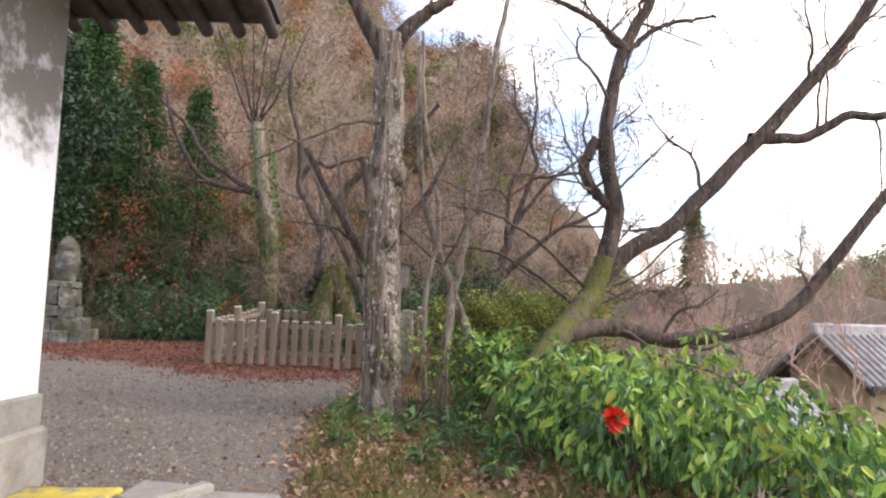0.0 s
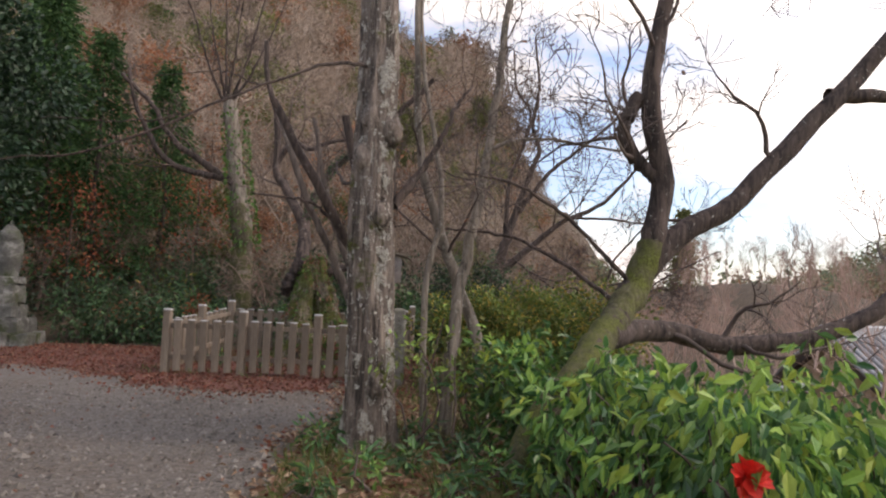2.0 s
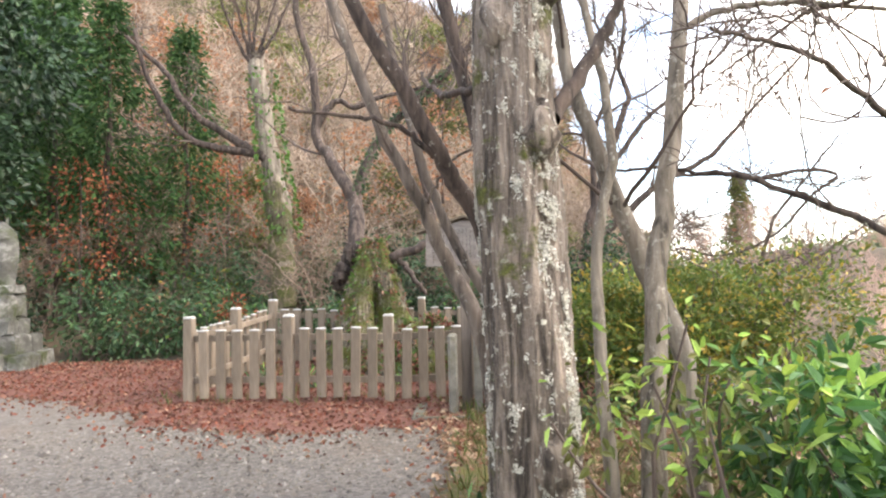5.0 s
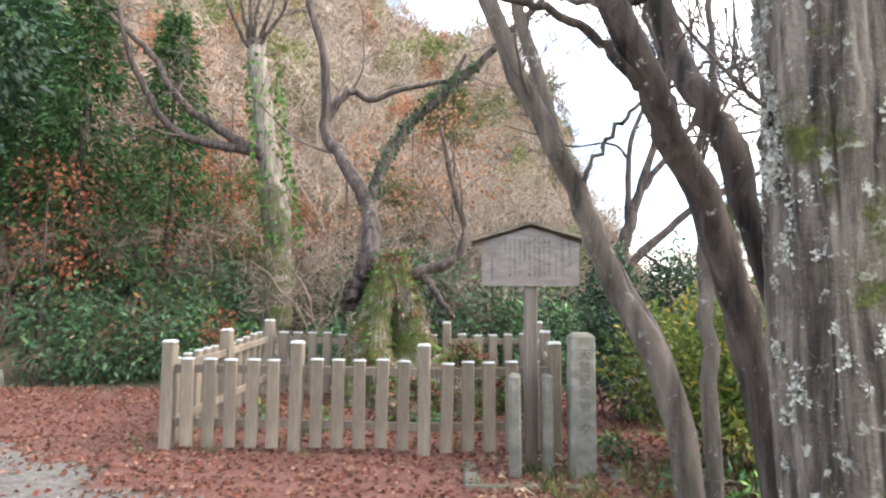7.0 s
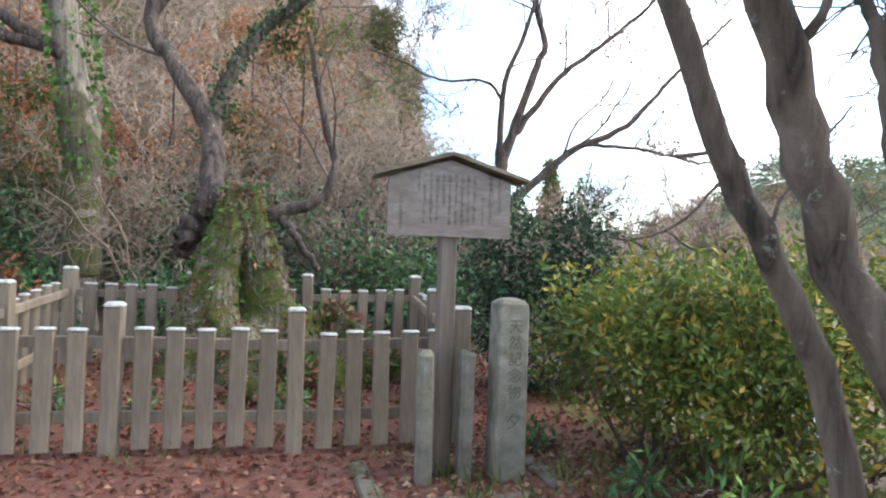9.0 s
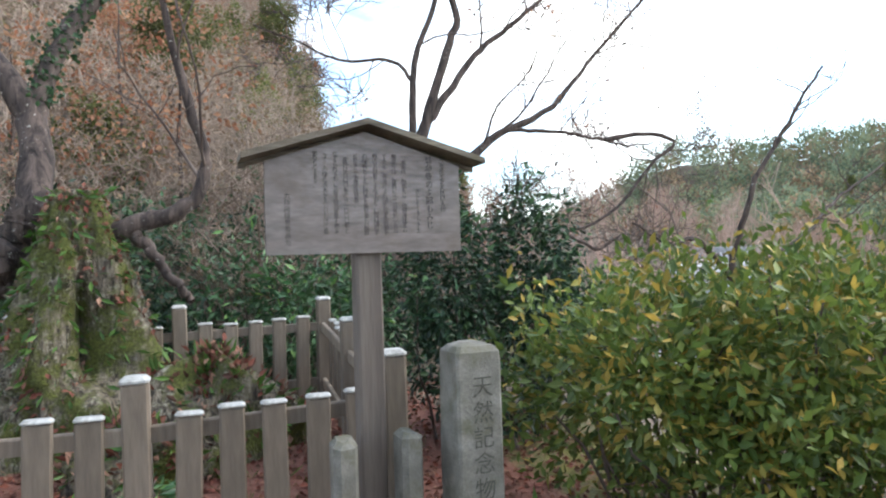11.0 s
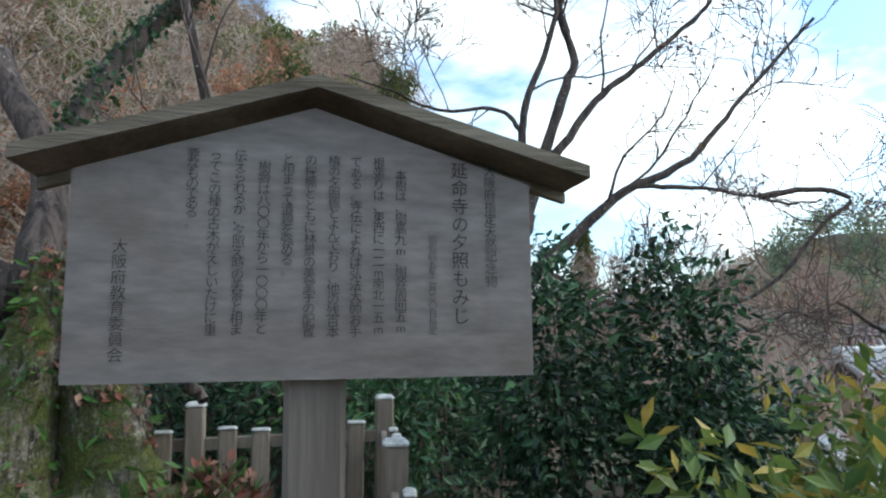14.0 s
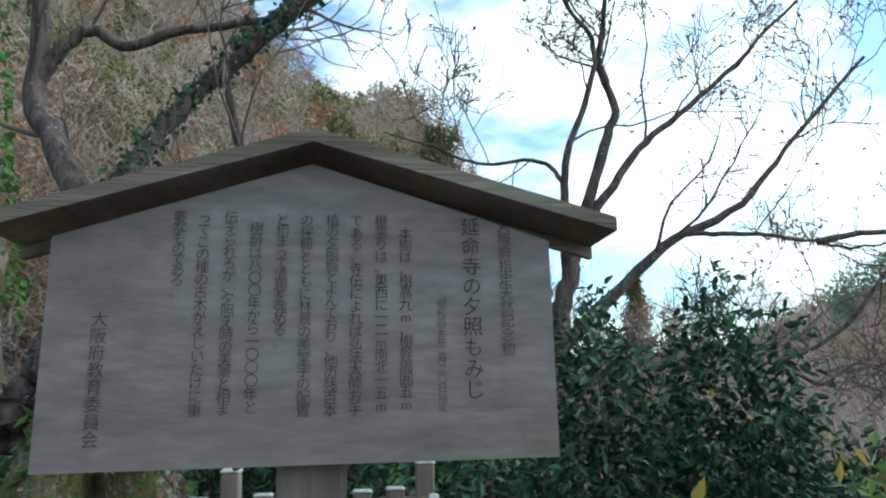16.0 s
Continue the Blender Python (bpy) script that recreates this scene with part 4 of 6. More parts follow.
def hollow_stump(parent):
    rings, sides = 46, 64
    z = np.linspace(0, 2.15, rings)[:, None]
    a = np.linspace(0, 2 * np.pi, sides, endpoint=False)[None]
    k = z / 2.15
    r = 0.58 * (1 - k) ** 0.85 + 0.15 + 0.1 * np.exp(-z / 0.2)
    r = r * (1 + 0.1 * np.sin(a * 4 + z * 2) + 0.07 * np.sin(a * 7 - z * 3.3) + 0.05 * np.sin(a * 11 + z * 6))
    away = np.angle(np.exp(1j * (a - (-1.25 + 0.1 * np.sin(z * 3)))))
    cut = np.exp(-(away / (0.46 * (1.15 - 0.6 * k))) ** 2) * smooth_step((z - 0.5) / 0.3) * smooth_step((1.6 - z) / 0.5)
    r = r * (1 - 0.92 * cut) + rng.normal(0, 0.018, (rings, sides)) + 0.03 * np.sin(a * 17 + 5 * np.sin(z * 4)) * np.sin(z * 9 + a * 3)
    v = np.stack([np.cos(a) * r + 0.06 + 0.03 * k, np.sin(a) * r * 0.85 + 0.12, np.broadcast_to(z, r.shape) - 0.1], -1).reshape(-1, 3)
    i = np.arange(rings * sides).reshape(rings, sides)
    n = np.roll(i, -1, 1)
    q = np.stack([i[:-1], n[:-1], n[1:], i[1:]], -1).reshape(-1, 4)
    top = len(v)
    v = np.vstack([v, [(0.09, 0.12, 2.07)]])
    t = [(i[-1, j], i[-1, (j + 1) % sides], top) for j in range(sides)]
    part("stump", Geo().add(v, q, t), M_MOSSY_STUMP, parent, "hollow mossy stump", True)
    # tufts of fern and grass on its skin
    pick = rng.integers(sides * 6, rings * sides, 620)
    g = Geo()
    out = unit(v[pick] * np.array([1, 1, 0]))
    leaves(g, v[pick], out + rng.normal(0, 0.6, out.shape), 0.11, 0.3, 0.3, 0.5, rng.uniform(0.2, 0.8, len(pick)), False)
    tagged(part("fern_growth", g, M_IVY, parent, "small ferns and seedlings"), kind="stuff")
    pick = rng.integers(sides * 4, rings * sides, 1500)
    pick = pick[np.sin(v[pick, 2] * 4 + v[pick, 0] * 6) > -0.2]
    g = Geo()
    leaves(g, v[pick] * 1.01, out_from(v[pick]) * 0.4 + rng.normal(0, 1, (len(pick), 3)), 0.06, 0.6, 0.4, 0.5, rng.uniform(0.2, 0.8, len(pick)), False)
    tagged(part("caught_litter", g, M_LITTER, parent, "fallen red and brown leaves caught in the moss"), kind="stuff")


g = Geo()
vine = spline(np.array([(-2.9, 16.6, 3.2), (-2.8, 16.8, 3.7), (-2.45, 17.1, 4.46), (-1.88, 16.95, 4.95), (-1.35, 16.8, 5.35)]) - np.array((-2.6, 15.6, Z6)), 1300)
leaves(g, vine + rng.normal(0, 0.06, vine.shape), rng.normal(0, 1, vine.shape), 0.07, 0.7, 0.3, 0.3, rng.uniform(0.1, 0.6, 1300), False)
tagged(part("ivy", g, M_LEAF_SHADE, t6, "dark ivy leaves on a limb"), kind="stuff")
M_MOSSY_STUMP = bark("mossy_stump_bark", (0.04, 0.03, 0.022), (0.25, 0.21, 0.155), lichen=(0.36, 0.33, 0.25), lichen_at=(0.53, 0.6), moss=(0.09, 0.098, 0.018), moss_at=(0.44, 0.54), depth=1.0)
hollow_stump(t6)

# bare tree behind the sign
Z7 = gz(1.6, 20)
tree("bare_spreading_tree", "bare spreading tree with reddish-brown limbs and few leaves", (1.6, 20, Z7),
     [("trunk", [(1.2, 20, Z7 - 0.2), (1.45, 20, 1.5), (1.75, 20, 2.68), (1.95, 20, 3.45)], 0.177, 0.125),
      ("limb", [(1.93, 20, 3.35), (2.25, 20, 4.26), (2.61, 20, 5.28), (2.78, 20, 5.81), (2.57, 20, 6.52), (2.73, 20, 7.54), (2.6, 20, 9)], 0.11, 0.028),
      ("limb", [(1.9, 20, 3.3), (1.93, 20, 4.5), (2.01, 20, 5.09), (2.36, 20, 5.97), (2.5, 20, 6.79), (2.11, 20, 7.51), (2.0, 20, 8.6)], 0.075, 0.021),
      ("limb", [(2.15, 20, 3.95), (2.42, 20, 4.26), (3.07, 20, 5.16), (3.73, 20, 5.75), (4.73, 20, 6.61), (5.9, 20, 7.73)], 0.085, 0.024),
      ("limb", [(1.7, 20, 2.3), (2.49, 20, 2.98), (3.1, 20, 3.54), (3.64, 20, 3.91), (4.45, 20, 4.25), (5.05, 20, 4.82), (5.69, 20, 5.55), (6.93, 20, 6.81)], 0.105, 0.026),
      ("limb", [(3.64, 20, 3.91), (4.85, 20, 3.92), (5.98, 20, 3.76), (6.79, 20, 3.81)], 0.045, 0.014),
      ("limb", [(1.95, 20, 4.6), (1.55, 20, 4.95), (0.75, 20, 4.9), (0.1, 20, 5.1), (-0.6, 20, 5.3)], 0.04, 0.012),
      ("limb", [(5.7, 20, 3.82), (6.6, 20, 3.95), (7.3, 20, 3.85), (6.72, 20, 3.4), (5.78, 20, 2.49), (4.7, 20, 2.11), (3.82, 20, 2.28)], 0.05, 0.024),
      ("limb", [(4.7, 20, 2.11), (5.2, 20, 1.9), (5.51, 20, 1.79), (6.07, 20, 2.06), (6.5, 20, 1.95)], 0.034, 0.014),
      ("limb", [(2.1, 19.9, 2.75), (2.6, 19.7, 2.35), (3.2, 19.6, 2.15), (3.82, 19.6, 2.3)], 0.034, 0.014)],
     [dict(per=7, length=2.3, segs=8, spread=0.8, start=0.25, wig=0.2, thin=0.4, end=0.25), dict(per=7, length=1.0, segs=5, spread=0.8, wig=0.22), dict(per=5, length=0.5, segs=3, spread=0.8, wig=0.2)],
     M_DARK_BARK, M_TWIG, 8, (M_LEAF_RUST, 0.4, 0.07), crook=0.06, least=0.0065)

# low bare plum behind the azalea
Z8 = gz(3.4, 14.5)
tree("low_plum_tree", "low bare plum tree with crooked dark branches", (3.4, 14.5, Z8),
     [("trunk", [(3.4, 14.5, Z8 - 0.2), (3.3, 14.5, 0.6), (3.1, 14.5, 1.5)], 0.066, 0.040), ("limb", [(3.1, 14.5, 1.4), (2.6, 14.4, 1.8), (2.3, 14.4, 1.75), (1.9, 14.4, 1.95)], 0.03, 0.01),
      ("limb", [(3.1, 14.5, 1.5), (3.3, 14.4, 2.3), (3.8, 14.4, 2.9), (4.3, 14.4, 3.5)], 0.033, 0.013), ("limb", [(3.1, 14.5, 1.4), (3.9, 14.4, 1.8), (4.6, 14.5, 2.2), (5.4, 14.5, 2.6)], 0.028, 0.010)],
     [dict(per=5, length=1.1, segs=6, spread=0.9, start=0.3, wig=0.3), dict(per=5, length=0.5, segs=4, spread=0.9, wig=0.3)], M_DARK_BARK, M_TWIG, 8)


# ---- fence ----
def picket_mesh(w, d, h, cap):
    g = Geo()
    box(g, (-w / 2, -d / 2, 0), (w / 2, d / 2, h), 0.012, 0.002)
    # separate top piece that carries the painted sky reflection
    c = Geo()
    box(c, (-w / 2 - 0.004, -d / 2 - 0.004, 0), (w / 2 + 0.004, d / 2 + 0.004, cap), cap * 0.6)
    return g.mesh("picket", M_WOOD), c.mesh("cap", M_CAP_SHEEN)


def fence():
    ob = thing("picket_fence", "weathered wooden picket fence with pale post tops around the maple", "fence")
    pick, pick_cap = picket_mesh(0.122, 0.055, 0.83, 0.018)
    post, post_cap = picket_mesh(0.125, 0.125, 1.12, 0.03)
    corners = [(-4.5, 13.2), (-0.72, 13.1), (-0.5, 16.0), (-4.27, 16.0)]
    for s in range(4):
        a, b = np.array(corners[s]), np.array(corners[(s + 1) % 4])
        length = float(np.linalg.norm(b - a))
        ang = math.atan2(b[1] - a[1], b[0] - a[0])
        bays = 3 if s % 2 == 0 else 2
        per = 6
        for i in range(bays * per):
            f = i / (bays * per)
            x, y = a + (b - a) * f
            tall = i % per == 0
            z = gz(x, y)
            j = rng.normal(0, 0.6, 3)
            m = pose(x, y, z - 0.08 if tall else z + 0.05 + rng.normal(0, 0.006), j[0], j[1], math.degrees(ang) + j[2])
            if not tall:
                m = m @ Matrix.Translation((0, 0.045 if s in (2,) else -0.045, 0))
            o = part("post" if tall else "picket", post if tall else pick, None, ob, m=m)
            part("cap", post_cap if tall else pick_cap, None, o, "pale top, sky reflection put into its colour", m=Matrix.Translation((0, 0, 1.12 if tall else 0.83)))
        for h in (0.27, 0.79):
            for i in range(bays):
                p0, p1 = a + (b - a) * i / bays, a + (b - a) * (i + 1) / bays
                k = length / bays
                g = box(Geo(), (-k / 2, -0.02, -0.04), (k / 2, 0.02, 0.04), 0.008)
                part("rail", g, M_WOOD, ob, m=pose((p0[0] + p1[0]) / 2, (p0[1] + p1[1]) / 2, (gz(*p0) + gz(*p1)) / 2 + h, 0, math.degrees(math.atan2(gz(*p0) - gz(*p1), k)), math.degrees(ang)))


fence()


# ---- sign ----
def plank(g, p0, p1, thick, y0, y1):
    """A sloping plank from p0 to p1 in x and z, from y0 to y1."""
    (x0, z0), (x1, z1) = p0, p1
    v = [(x0, y0, z0), (x1, y0, z1), (x1, y1, z1), (x0, y1, z0), (x0, y0, z0 - thick), (x1, y0, z1 - thick), (x1, y1, z1 - thick), (x0, y1, z0 - thick)]
    g.add(v, [(0, 1, 2, 3), (7, 6, 5, 4), (4, 5, 1, 0), (5, 6, 2, 1), (6, 7, 3, 2), (7, 4, 0, 3)])
    return g


COLUMNS = [("大阪府指定天然記念物", 897, 395, 655, 0.9), ("延命寺の夕照もみじ", 830, 392, 735, 1.25), ("昭和四五年二月二〇日指定", 770, 548, 752, 0.62),
           ("本樹は、樹高九m、樹幹周囲五m", 703, 412, 748, 0.85), ("根張りは、東西に一二m南北一五m", 657, 388, 750, 0.85), ("である。寺伝によれば弘法大師お手", 610, 388, 755, 0.85),
           ("植の夕照楓とよんでおり、他の残百本", 565, 388, 755, 0.85), ("の桜楓とともに林景の美堂宇の配置", 517, 388, 755, 0.85), ("と相まって清趣を強める。", 472, 388, 632, 0.85),
           ("樹齢は八〇〇年から一〇〇〇年と", 425, 405, 748, 0.85), ("伝えられるが、夕照え時の美景と相ま", 378, 385, 748, 0.85), ("ってこの種の古木がえしいたけに重", 330, 385, 750, 0.85),
           ("要なものである。", 287, 385, 540, 0.85), ("大阪府教育委員会", 160, 568, 800, 0.95)]


def sign():
    zb = gz(-1.03, 12.4)
    ob = thing("wooden_notice_board", "weathered wooden notice board with a gabled roof and brushed writing", "sign")
    g = Geo()
    box(g, (-1.09, 12.42, zb - 0.1), (-0.975, 12.52, 1.9), 0.01)
    part("post", g, M_POST_WOOD, ob)
    g = Geo()
    x0, x1, z0, z1, za, y0, y1 = -1.465, -0.612, 1.705, 2.085, 2.222, 12.4, 12.425
    v = [(x0, z0), (x1, z0), (x1, z1), (-1.04, za), (x0, z1)]
    g.add([(x, y0, z) for x, z in v] + [(x, y1, z) for x, z in v], [(0, 1, 6, 5), (1, 2, 7, 6), (2, 3, 8, 7), (3, 4, 9, 8), (4, 0, 5, 9), (0, 4, 2, 1), (5, 6, 7, 9)], [(4, 3, 2), (9, 7, 8)])
    part("board", g, M_BOARD, ob, "grey board with brushed black writing")
    for p0, p1 in (((-1.558, 2.116), (-1.036, 2.277)), ((-1.036, 2.277), (-0.494, 2.122))):
        part("roof_plank", plank(Geo(), p0, p1, 0.026, 12.362, 12.54), M_ROOF_WOOD, ob)
        lower = [(p0[0], p0[1] - 0.028), (p1[0], p1[1] - 0.028)]
        part("bargeboard", plank(Geo(), *lower, 0.022, 12.5, 12.52), M_ROOF_WOOD, ob)
    # brushed writing: columns of characters, read from right to left
    k = 0.000944
    for body, cx, top, bottom, size in COLUMNS:
        lean = (cx - 535) / 535 * 10
        cu = bpy.data.curves.new("writing", "FONT")
        cu.body = "\n".join(body)
        step = (bottom - top) / len(body) * k
        cu.size = 0.0292 * size
        cu.align_x = "CENTER"
        cu.space_line = step / cu.size
        cu.resolution_u = 2
        cu.offset = -0.00022
        tmp = new("writing", cu)
        me = bpy.data.meshes.new_from_object(tmp.evaluated_get(bpy.context.evaluated_depsgraph_get()))
        bpy.data.objects.remove(tmp)
        me.materials.clear()
        me.materials.append(M_INK)
        x = -1.038 + (cx - lean - 527) * k
        z = 2.115 - (top - 402) * k - cu.size * 0.8
        part("writing", me, None, ob, "column of brushed black characters", m=pose(x, y0 - 0.0025, z, 90, 0, 0))
    return ob


sign()


def granite_post(x, y, w, d, h):
    g = Geo()
    box(g, (-w / 2, -d / 2, -0.1), (w / 2, d / 2, h), 0.02, 0.004)
    ob = new("granite_post", g.mesh("granite_post", M_GRANITE))
    ob.matrix_basis = pose(x, y, gz(x, y))
    return tagged(ob, "short square granite post clamping the notice board's post", "post", "posts beside the notice board")


granite_post(-1.185, 12.35, 0.1, 0.14, 0.86)
granite_post(-0.905, 12.35, 0.092, 0.14, 0.86)


def stone_marker():
    ob = thing("stone_marker", "square granite marker stone with carved characters and moss", "stone marker", m=pose(-0.62, 12.33, gz(-0.62, 12.33)))
    g = Geo()
    rings = []
    for z, w in ((-0.1, 0.11), (0.3, 0.108), (0.7, 0.106), (1.14, 0.104), (1.17, 0.1), (1.195, 0.08), (1.21, 0.035)):
        c = 0.012
        rings.append([(w, w - c), (w - c, w), (c - w, w), (-w, w - c), (-w, c - w), (c - w, -w), (w - c, -w), (w, c - w)])
        rings[-1] = [(x + rng.normal(0, 0.002), y + rng.normal(0, 0.002), z) for x, y in rings[-1]]
    v = np.array(rings).reshape(-1, 3)
    q = [(i * 8 + j, i * 8 + (j + 1) % 8, (i + 1) * 8 + (j + 1) % 8, (i + 1) * 8 + j) for i in range(len(rings) - 1) for j in range(8)]
    part("shaft", g.add(v, q, [(48, 48 + i, 49 + i) for i in range(1, 7)]), M_GRANITE, ob)
    carved = surface("carved_groove", (0.07, 0.066, 0.052), (0.1, 0.095, 0.078), (0.14, 0.133, 0.11), 20, 90, 0.9, 0.2)
    for k, ch in enumerate("天然記念物"):
        cu = bpy.data.curves.new("carving", "FONT")
        cu.body, cu.size, cu.align_x, cu.resolution_u = ch, 0.1, "CENTER", 2
        tmp = new("carving", cu)
        me = bpy.data.meshes.new_from_object(tmp.evaluated_get(bpy.context.evaluated_depsgraph_get()))
        bpy.data.objects.remove(tmp)
        me.materials.clear()
        me.materials.append(carved)
        part("carving", me, None, ob, "carved character", m=pose(0.01, -0.1095, 0.99 - k * 0.108, 90, 0, 0))
    cu = bpy.data.curves.new("carving", "FONT")
    cu.body, cu.size, cu.align_x, cu.resolution_u = "夕", 0.115, "CENTER", 2
    tmp = new("carving", cu)
    me = bpy.data.meshes.new_from_object(tmp.evaluated_get(bpy.context.evaluated_depsgraph_get()))
    bpy.data.objects.remove(tmp)
    me.materials.clear()
    me.materials.append(carved)
    part("carving", me, None, ob, "carved character", m=pose(0.01, -0.1115, 0.36, 90, 0, 0))


stone_marker()


def kerb():
    ob = thing("kerb_frame", "low concrete kerb frame around the notice board's foot", "kerb")
    for lo, hi in (((-1.62, 11.9), (-0.28, 12.02)), ((-1.62, 12.02), (-1.5, 12.75)), ((-0.4, 12.02), (-0.28, 12.75))):
        g = Geo()
        z = gz((lo[0] + hi[0]) / 2, (lo[1] + hi[1]) / 2)
        box(g, (*lo, z - 0.15), (*hi, z + 0.025), 0.012, 0.006)
        part("kerbstone", g, M_KERB, ob)


kerb()


# ---- statue ----
def statue():
    zb = gz(-9.08, 16.2)
    ped = thing("statue_pedestal", "stepped pedestal of rough mossy stone blocks", "pedestal", m=pose(-9.08, 16.2, zb, 0, 0, 8))
    for z0, z1, w, d, k in ((-0.1, 0.27, 0.7, 0.55, 4), (0.27, 0.58, 0.52, 0.46, 2), (0.58, 0.86, 0.34, 0.34, 2), (0.86, 1.28, 0.29, 0.29, 2)):
        cuts = np.linspace(-w, w, k + 1)
        cuts[1:-1] += rng.normal(0, 0.06, k - 1)
        for a, b in zip(cuts[:-1], cuts[1:]):
            for y0, y1 in ((-d, 0), (0.005, d)):
                g = Geo()
                box(g, (a + 0.006, y0, z0), (b - 0.006, y1, z1 - 0.006), 0.035, 0.022)
                part("block", g, M_OLD_STONE, ped)
    g = Geo()
    box(g, (-0.3, -0.26, 1.28), (0.3, 0.26, 1.42), 0.03, 0.006)
    part("slab", g, M_OLD_STONE, ped)
    # upright stone with a rounded figure in relief: one plain mesh
    k, s = 24, 20
    h = 1.12
    z = np.linspace(0, h, k)[:, None]
    a = np.linspace(0, 2 * np.pi, s, endpoint=False)[None]
    w = 0.27 * np.sqrt(np.clip(1 - (z / h) ** 5, 0.02, 1)) * (0.86 + 0.25 * np.sin(z / h * 2.4))
    x = np.sign(np.cos(a)) * np.abs(np.cos(a)) ** 0.7 * w + 0.05 * (z / h) ** 2
    front = np.clip(-np.sin(a), 0, 1)
    fig = 0.09 * np.exp(-((z - 0.45) / 0.33) ** 2) + 0.09 * np.exp(-((z - 0.86) / 0.09) ** 2)
    y = np.sin(a) * w * 0.42 - front ** 2 * fig
    x = x * (1 - 0.18 * (z / h) ** 2)
    v = np.stack([x, y, z - 0.45 * (x - 0.02) * (z / h) ** 6], -1) + rng.normal(0, 0.006, (k, s, 3))
    i = np.arange(k * s).reshape(k, s)
    n = np.roll(i, -1, 1)
    g = Geo().add(v.reshape(-1, 3), np.stack([i[:-1], n[:-1], n[1:], i[1:]], -1).reshape(-1, 4), [(i[-1, 0], i[-1, j], i[-1, j + 1]) for j in range(1, s - 1)])
    ob = new("stone_statue", g.mesh("stone_statue", M_OLD_STONE, True))
    ob.matrix_basis = pose(-9.08, 16.2, zb + 1.41, 0, 0, 8)
    tagged(ob, "grey stone relief figure standing on a stepped stone pedestal", "statue")


statue()


# ---- shrubs ----
def shrub(name, label, at, lumps, mat, size, stems=7, width=0.42, droop=0.3, per=90, fine=False, second=None, category="shrub", twig=None, inner=0.5):
    """lumps: (offset, radii, share) round masses of leaves on thin stems."""
    zb = gz(at[0], at[1])
    ob = thing(name, label, category, m=pose(at[0], at[1], zb))
    g, gs = Geo(), Geo()
    extra = Geo()
    for off, radii, count in lumps:
        p, d = clumps(off, radii, count, inner)
        low = p[:, 2] > 0.04
        p, d = p[low], d[low]
        face = d * 0.7 + rng.normal(0, 0.6, d.shape) + np.array([0, 0, 0.15])
        tone = np.clip(0.5 + 0.25 * np.sin(p[:, 0] * 7 + p[:, 2] * 5) + rng.normal(0, 0.15, len(p)), 0, 1)
        if second:
            pick = rng.random(len(p)) < second[1] * np.clip((p[:, 2] - off[2]) / radii[2] + 0.6, 0, 1.6)
            leaves(extra, p[pick], face[pick], size * 1.15, width, 0.25, droop, tone[pick], fine)
            p, face, tone = p[~pick], face[~pick], tone[~pick]
        leaves(g, p, face, size, width, 0.25, droop, tone, fine)
        for _ in range(stems):
            tip = np.array(off) + unit(rng.normal(0, 1, 3)) * np.array(radii) * 0.75
            foot = np.array([off[0] * 0.7 + rng.normal(0, 0.12), off[1] * 0.7 + rng.normal(0, 0.12), -0.05])
            lp, lr = limb([foot, (foot + tip) / 2 + rng.normal(0, 0.08, 3), tip], 0.016, 0.006, 7, 0.01)
            tubes(gs, lp, lr, 4)
    tagged(part("foliage", g, mat, ob), kind="stuff")
    if extra.n:
        tagged(part("foliage", extra, second[0], ob, "leaves of another colour"), kind="stuff")
    tagged(part("stemwork", gs, twig or M_TWIG, ob), kind="stuff")
    return ob


shrub("laurel_bush", "glossy broad-leaved evergreen bush with drooping bright green leaves", (1.9, 5.3),
      [((-0.35, 0.2, 0.45), (0.75, 0.8, 0.55), 1300), ((0.6, -0.3, 0.28), (0.9, 0.9, 0.5), 1500), ((0.4, 0.9, 0.5), (0.9, 0.8, 0.55), 1300), ((1.5, 0.3, 0.0), (0.9, 0.9, 0.5), 1100), ((-0.1, 1.5, 0.45), (0.7, 0.7, 0.5), 800), ((-0.9, 1.25, 0.62), (0.5, 0.4, 0.34), 420), ((-1.2, 1.0, 0.25), (0.3, 0.3, 0.2), 110), ((-0.5, 1.75, 0.78), (0.42, 0.3, 0.3), 300), ((-0.75, 1.5, 0.45), (0.3, 0.3, 0.28), 160)],
      M_LEAF_LAUREL, 0.112, 9, 0.4, 1.5, fine=True, second=(M_LEAF_YOUNG, 0.26))
shrub("laurel_bush", "low spreading evergreen bush beside the laurel", (2.9, 6.9), [((0, 0, 0.2), (1.1, 1.0, 0.5), 1500), ((1.2, -0.6, 0.1), (1.1, 1.1, 0.5), 1300), ((-1.0, 0.5, 0.4), (0.8, 0.8, 0.5), 900)],
      M_LEAF_SHADE, 0.13, 7, 0.4, 0.5, fine=True, second=(M_LEAF_LAUREL, 0.35))
shrub("laurel_bush", "evergreen bush with blue-green leaves under the cherry", (1.1, 7.5), [((0, 0, 0.35), (0.65, 0.7, 0.45), 900), ((0.3, 1.0, 0.5), (0.8, 0.7, 0.5), 900), ((-0.35, 0.7, 0.65), (0.6, 0.55, 0.45), 900)],
      M_LEAF_LAUREL, 0.12, 7, 0.38, 0.5, fine=True, second=(M_LEAF_YOUNG, 0.1))
